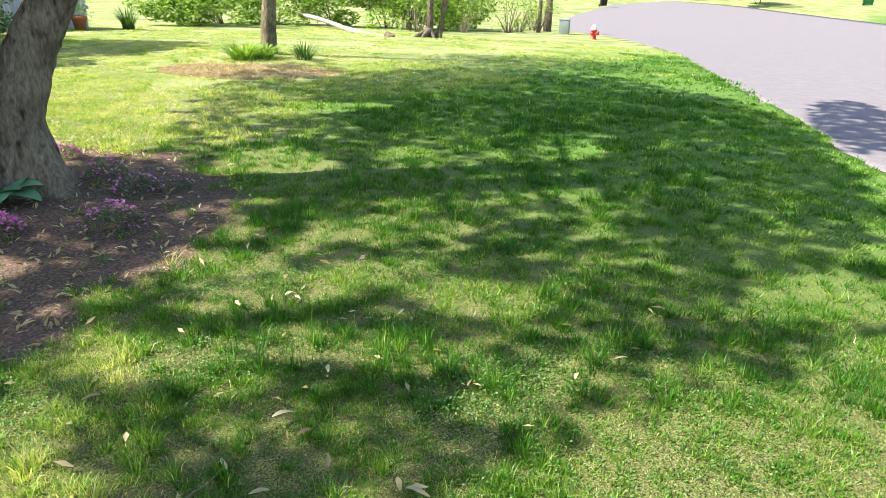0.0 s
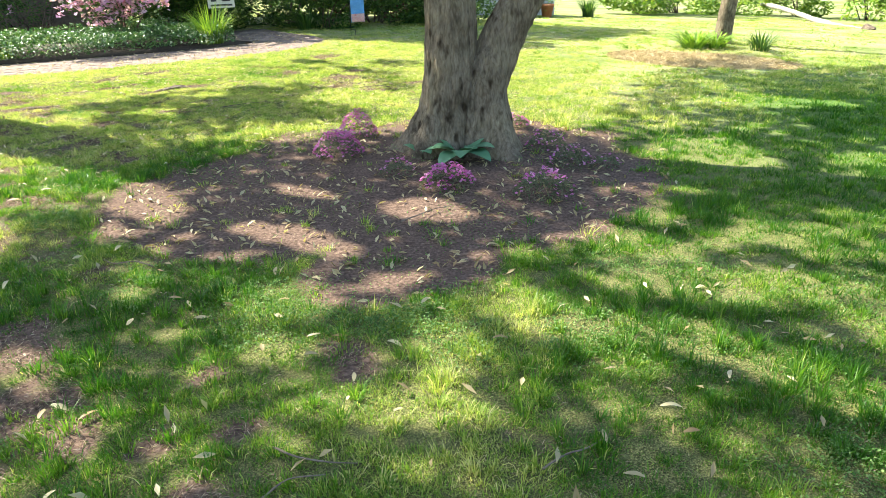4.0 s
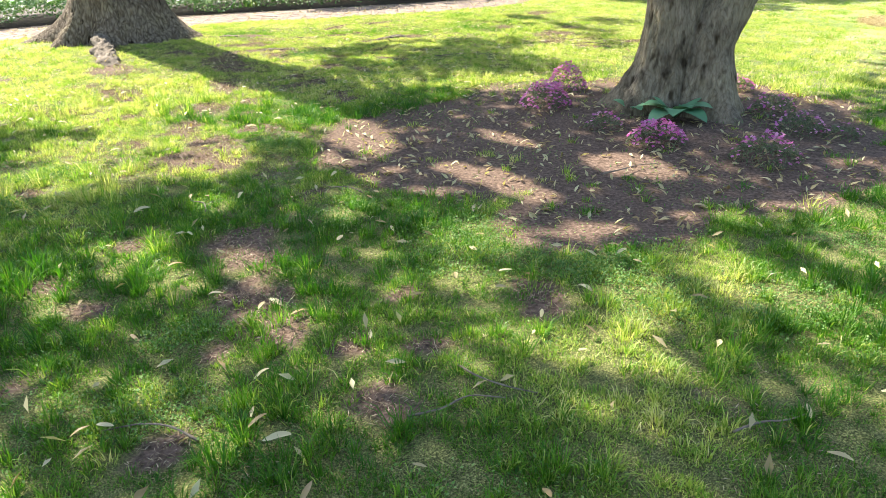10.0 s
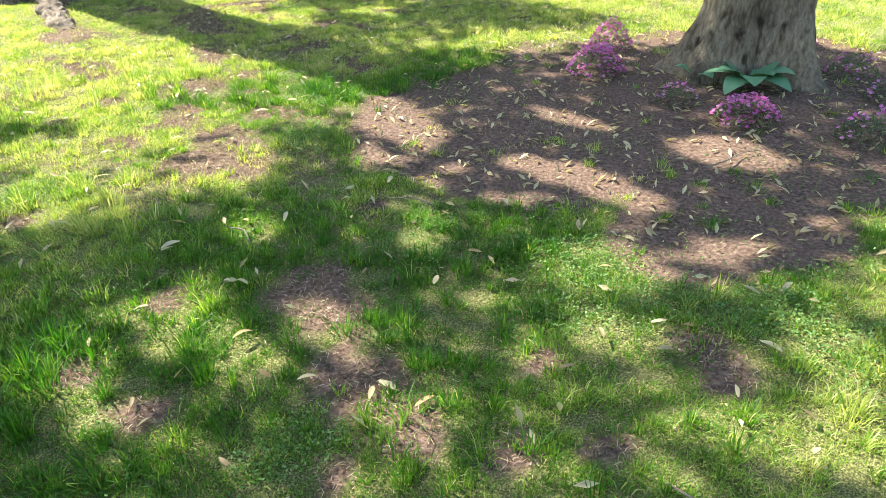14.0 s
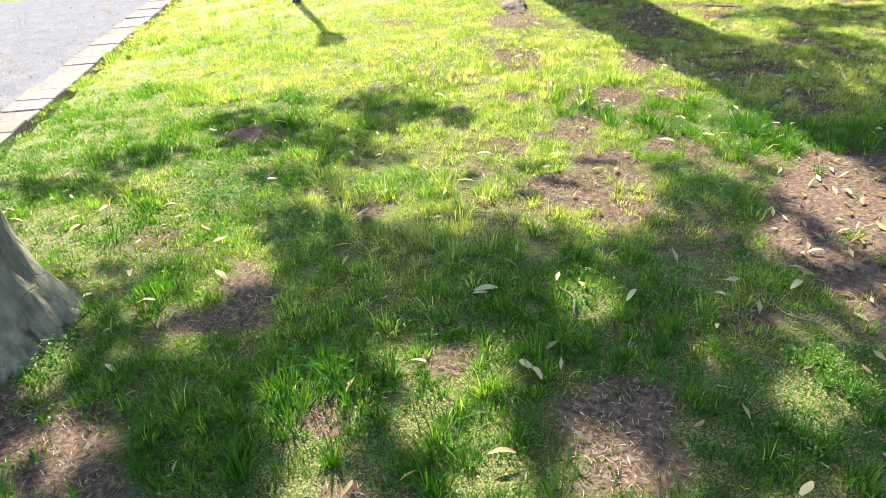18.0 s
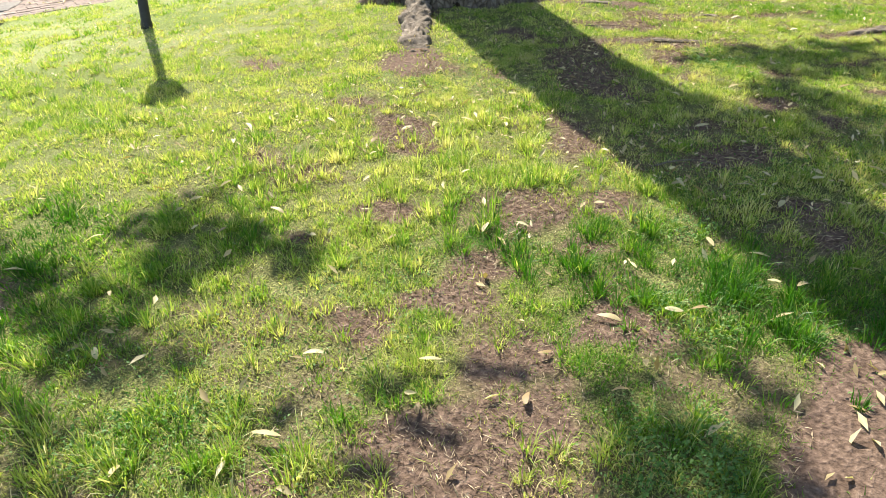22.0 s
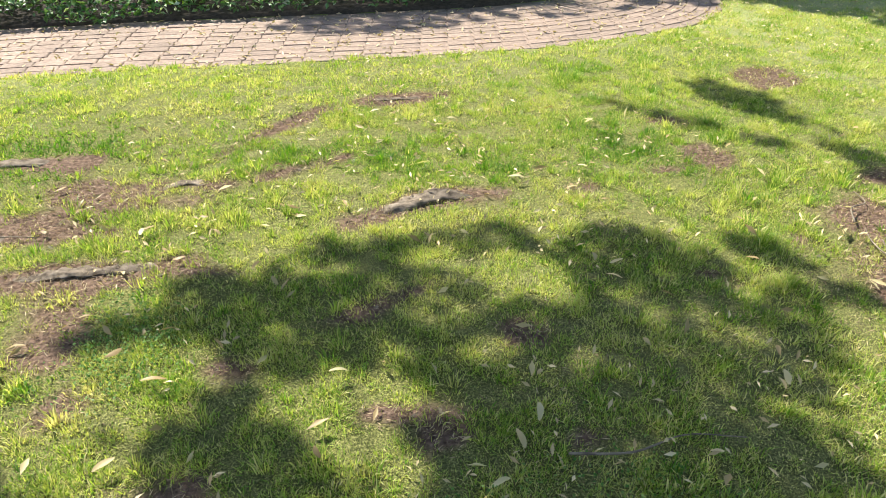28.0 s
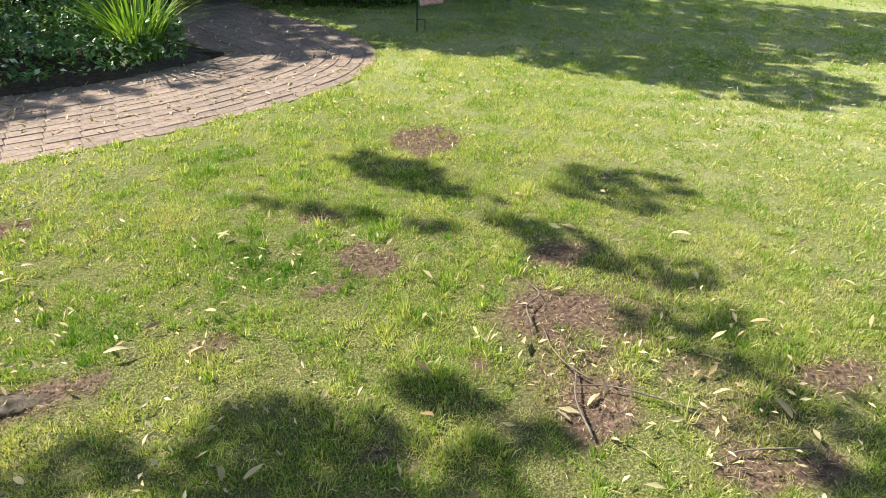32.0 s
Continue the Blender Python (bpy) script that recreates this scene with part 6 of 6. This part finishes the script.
loose_leaves("leaf_litter", 1500, (-0.4, 3.8), (2.0, 5.4), in_mulch, 0.05, lambda x, y: HEIGHT(x, y) + 0.012, DRY, "dry leaf litter scattered over the mulch", "leaf litter")
loose_leaves("leaf_litter", 900, (-3.4, 3.6), (0.2, 9), lambda x, y: lawn_at(x, y) & (line_gap(x, y, STRETCH)[0] < 3.2), 0.058, lambda x, y: HEIGHT(x, y) + 0.012 + 0.026 * COVER(x, y), DRY, "dry tan leaves scattered through the grass", "leaf litter", 0.3)
loose_leaves("petal_litter", 5200, (-7, 2.6), (7, 13), lambda x, y: line_gap(x, y, WALK_LINE)[0] < WALK_HALF, 0.045, lambda x, y: 0.006 + 0 * x, STRAWBED, "pale fallen seeds scattered over the bricks", "leaf litter")
loose_leaves("petal_litter", 15000, (-5.5, 10), (4.5, 12), lambda x, y: lawn_at(x, y) & (cloudy(x, y, 0.8, 171) > 0.45), 0.032, lambda x, y: HEIGHT(x, y) + 0.034, STRAWBED, "pale seeds and petals scattered over the sunny lawn", "leaf litter")
loose_leaves("petal_litter", 2600, (-9, -3.5), (0, 8), lambda x, y: (drive_gap(x, y) > 0.3) & (y < 7.5), 0.03, lambda x, y: -0.012 + 0 * x, DRY, "pale petals scattered over the driveway", "leaf litter")
loose_leaves("dead_grass", 420000, (-3.6, 3.6), (0.2, 9.8), lambda x, y: lawn_at(x, y) & (rng.uniform(0.1, 0.9, len(x)) > COVER(x, y)) & ~in_mulch(x, y) & (line_gap(x, y, TURF_LINE)[0] < 2.0), 0.024, lambda x, y: HEIGHT(x, y) + rng.uniform(0.001, 0.013, len(x)), THATCH, "dead brown grass thatch over the bare patches", "dry grass", 0.10)


def twigs():
    plan = [((2.02, 7.45), 0.45, 70), ((2.15, 7.35), 0.4, 140), ((0.95, 6.55), 0.5, 10), ((2.05, 7.6), 0.3, 100), ((0.75, 1.15), 0.28, -40), ((0.62, 1.05), 0.3, 20), ((1.5, 0.9), 0.25, 15), ((-1.1, 1.1), 0.35, 10), ((-0.25, 1.0), 0.3, 160), ((-0.6, 2.75), 0.25, 120), ((0.1, 2.9), 0.3, 150), ((2.35, 7.0), 0.35, 170), ((2.1, 7.9), 0.3, 60), ((1.7, 3.0), 0.4, 20), ((-0.6, 5.4), 0.3, 30), ((-1.45, 7.5), 0.35, 8)]
    for i, ((x, y), L, a) in enumerate(plan):
        z = float(height(np.array([x]), np.array([y]))[0]) + 0.018
        line = bend([(-L / 2, 0, 0), (-L / 6, random.uniform(-0.03, 0.03), 0.012), (L / 6, random.uniform(-0.03, 0.03), 0.005), (L / 2, random.uniform(-0.05, 0.05), 0.0)], 5)
        bm = tube(line, [0.0042 * (1 - 0.6 * k / (len(line) - 1)) for k in range(len(line))], 6, 0.2, i)
        ob = part("twig", bm, TWIG)
        ob.matrix_world = pose(x, y, z, 0, 0, a)
        tagged(ob, "thin dry twig lying in the grass", "twig", "twigs on the lawn")


twigs()


# ---- paving pieces ----
def brick_mesh(name, size, mat, wear):
    bm = box(size, (0, 0, -size[2] / 2), 0.006, 1)
    for v in bm.verts:
        v.co += Vector((random.uniform(-wear, wear), random.uniform(-wear, wear), random.uniform(-wear, wear) * 0.5))
    me = bpy.data.meshes.new(name)
    bm.to_mesh(me)
    bm.free()
    return finish(me, mat, True)


BRICKS = [brick_mesh("brick", (0.198, 0.098, 0.05), BRICK, 0.002) for i in range(5)]


def lay_path():
    path = bpy.data.objects["pavement"]

    def at(line, cum, s):
        i = min(max(int(np.searchsorted(cum, s)) - 1, 0), len(line) - 2)
        k = (s - cum[i]) / max(cum[i + 1] - cum[i], 1e-6)
        return line[i].lerp(line[i + 1], k), (WALK_LINE[i + 1] - WALK_LINE[i]).normalized()

    rows, singles, rest = 12, [], []
    for j in range(rows):
        off = (j - (rows - 1) / 2) * 0.1
        line = offset_line(WALK_LINE, off)
        cum = [0.0]
        for a, b in zip(line, line[1:]):
            cum.append(cum[-1] + (b - a).length)
        s = 0.1 * (j % 2) + 0.05
        while s < cum[-1] - 0.1:
            q, t = at(line, cum, s)
            m = pose(q.x, q.y, random.uniform(-0.004, 0.002), random.uniform(-0.9, 0.9), random.uniform(-0.7, 0.7), math.degrees(math.atan2(t.y, t.x)) + random.uniform(-1.5, 1.5))
            near = -1.6 < q.x < 2.8 and q.y < 11.9
            (singles if near and len(singles) < 300 else rest).append(m)
            s += 0.2
    for m in singles:
        ob = new("brick", random.choice(BRICKS))
        ob.parent = path
        ob.matrix_local = m
    verts, faces = [], []
    base = BRICKS[0]
    co = [v.co.copy() for v in base.vertices]
    pol = [tuple(p.vertices) for p in base.polygons]
    for m in rest:
        b = len(verts)
        verts += [tuple(m @ c) for c in co]
        faces += [tuple(b + k for k in p) for p in pol]
    me = bpy.data.meshes.new("brick_rest")
    me.from_pydata(verts, [], faces)
    finish(me, BRICK_JOINED, True)
    ob = new("brick_rest", me)
    ob.parent = path
    ob["kind"] = "stuff"


lay_path()


def lay_kerb():
    kerb = thing("kerb", "flush kerb of pale stone setts along the driveway", "kerb", (0, 0, 0), kind="structure")
    shapes = [brick_mesh("kerb_stone", (0.215, 0.26, 0.1), STONE, 0.004) for i in range(4)]
    s = -3.0
    while s < (DRIVE_B - DRIVE_A).length + 0.8:
        p = DRIVE_A + dv * s + DRIVE_N * 0.145
        ob = new("kerb_stone", random.choice(shapes))
        ob.parent = kerb
        ob.matrix_local = pose(p.x, p.y, 0.005 + random.uniform(-0.006, 0.006), random.uniform(-1.5, 1.5), random.uniform(-1.5, 1.5), math.degrees(math.atan2(dv.y, dv.x)) + random.uniform(-1.5, 1.5))
        s += 0.218


lay_kerb()
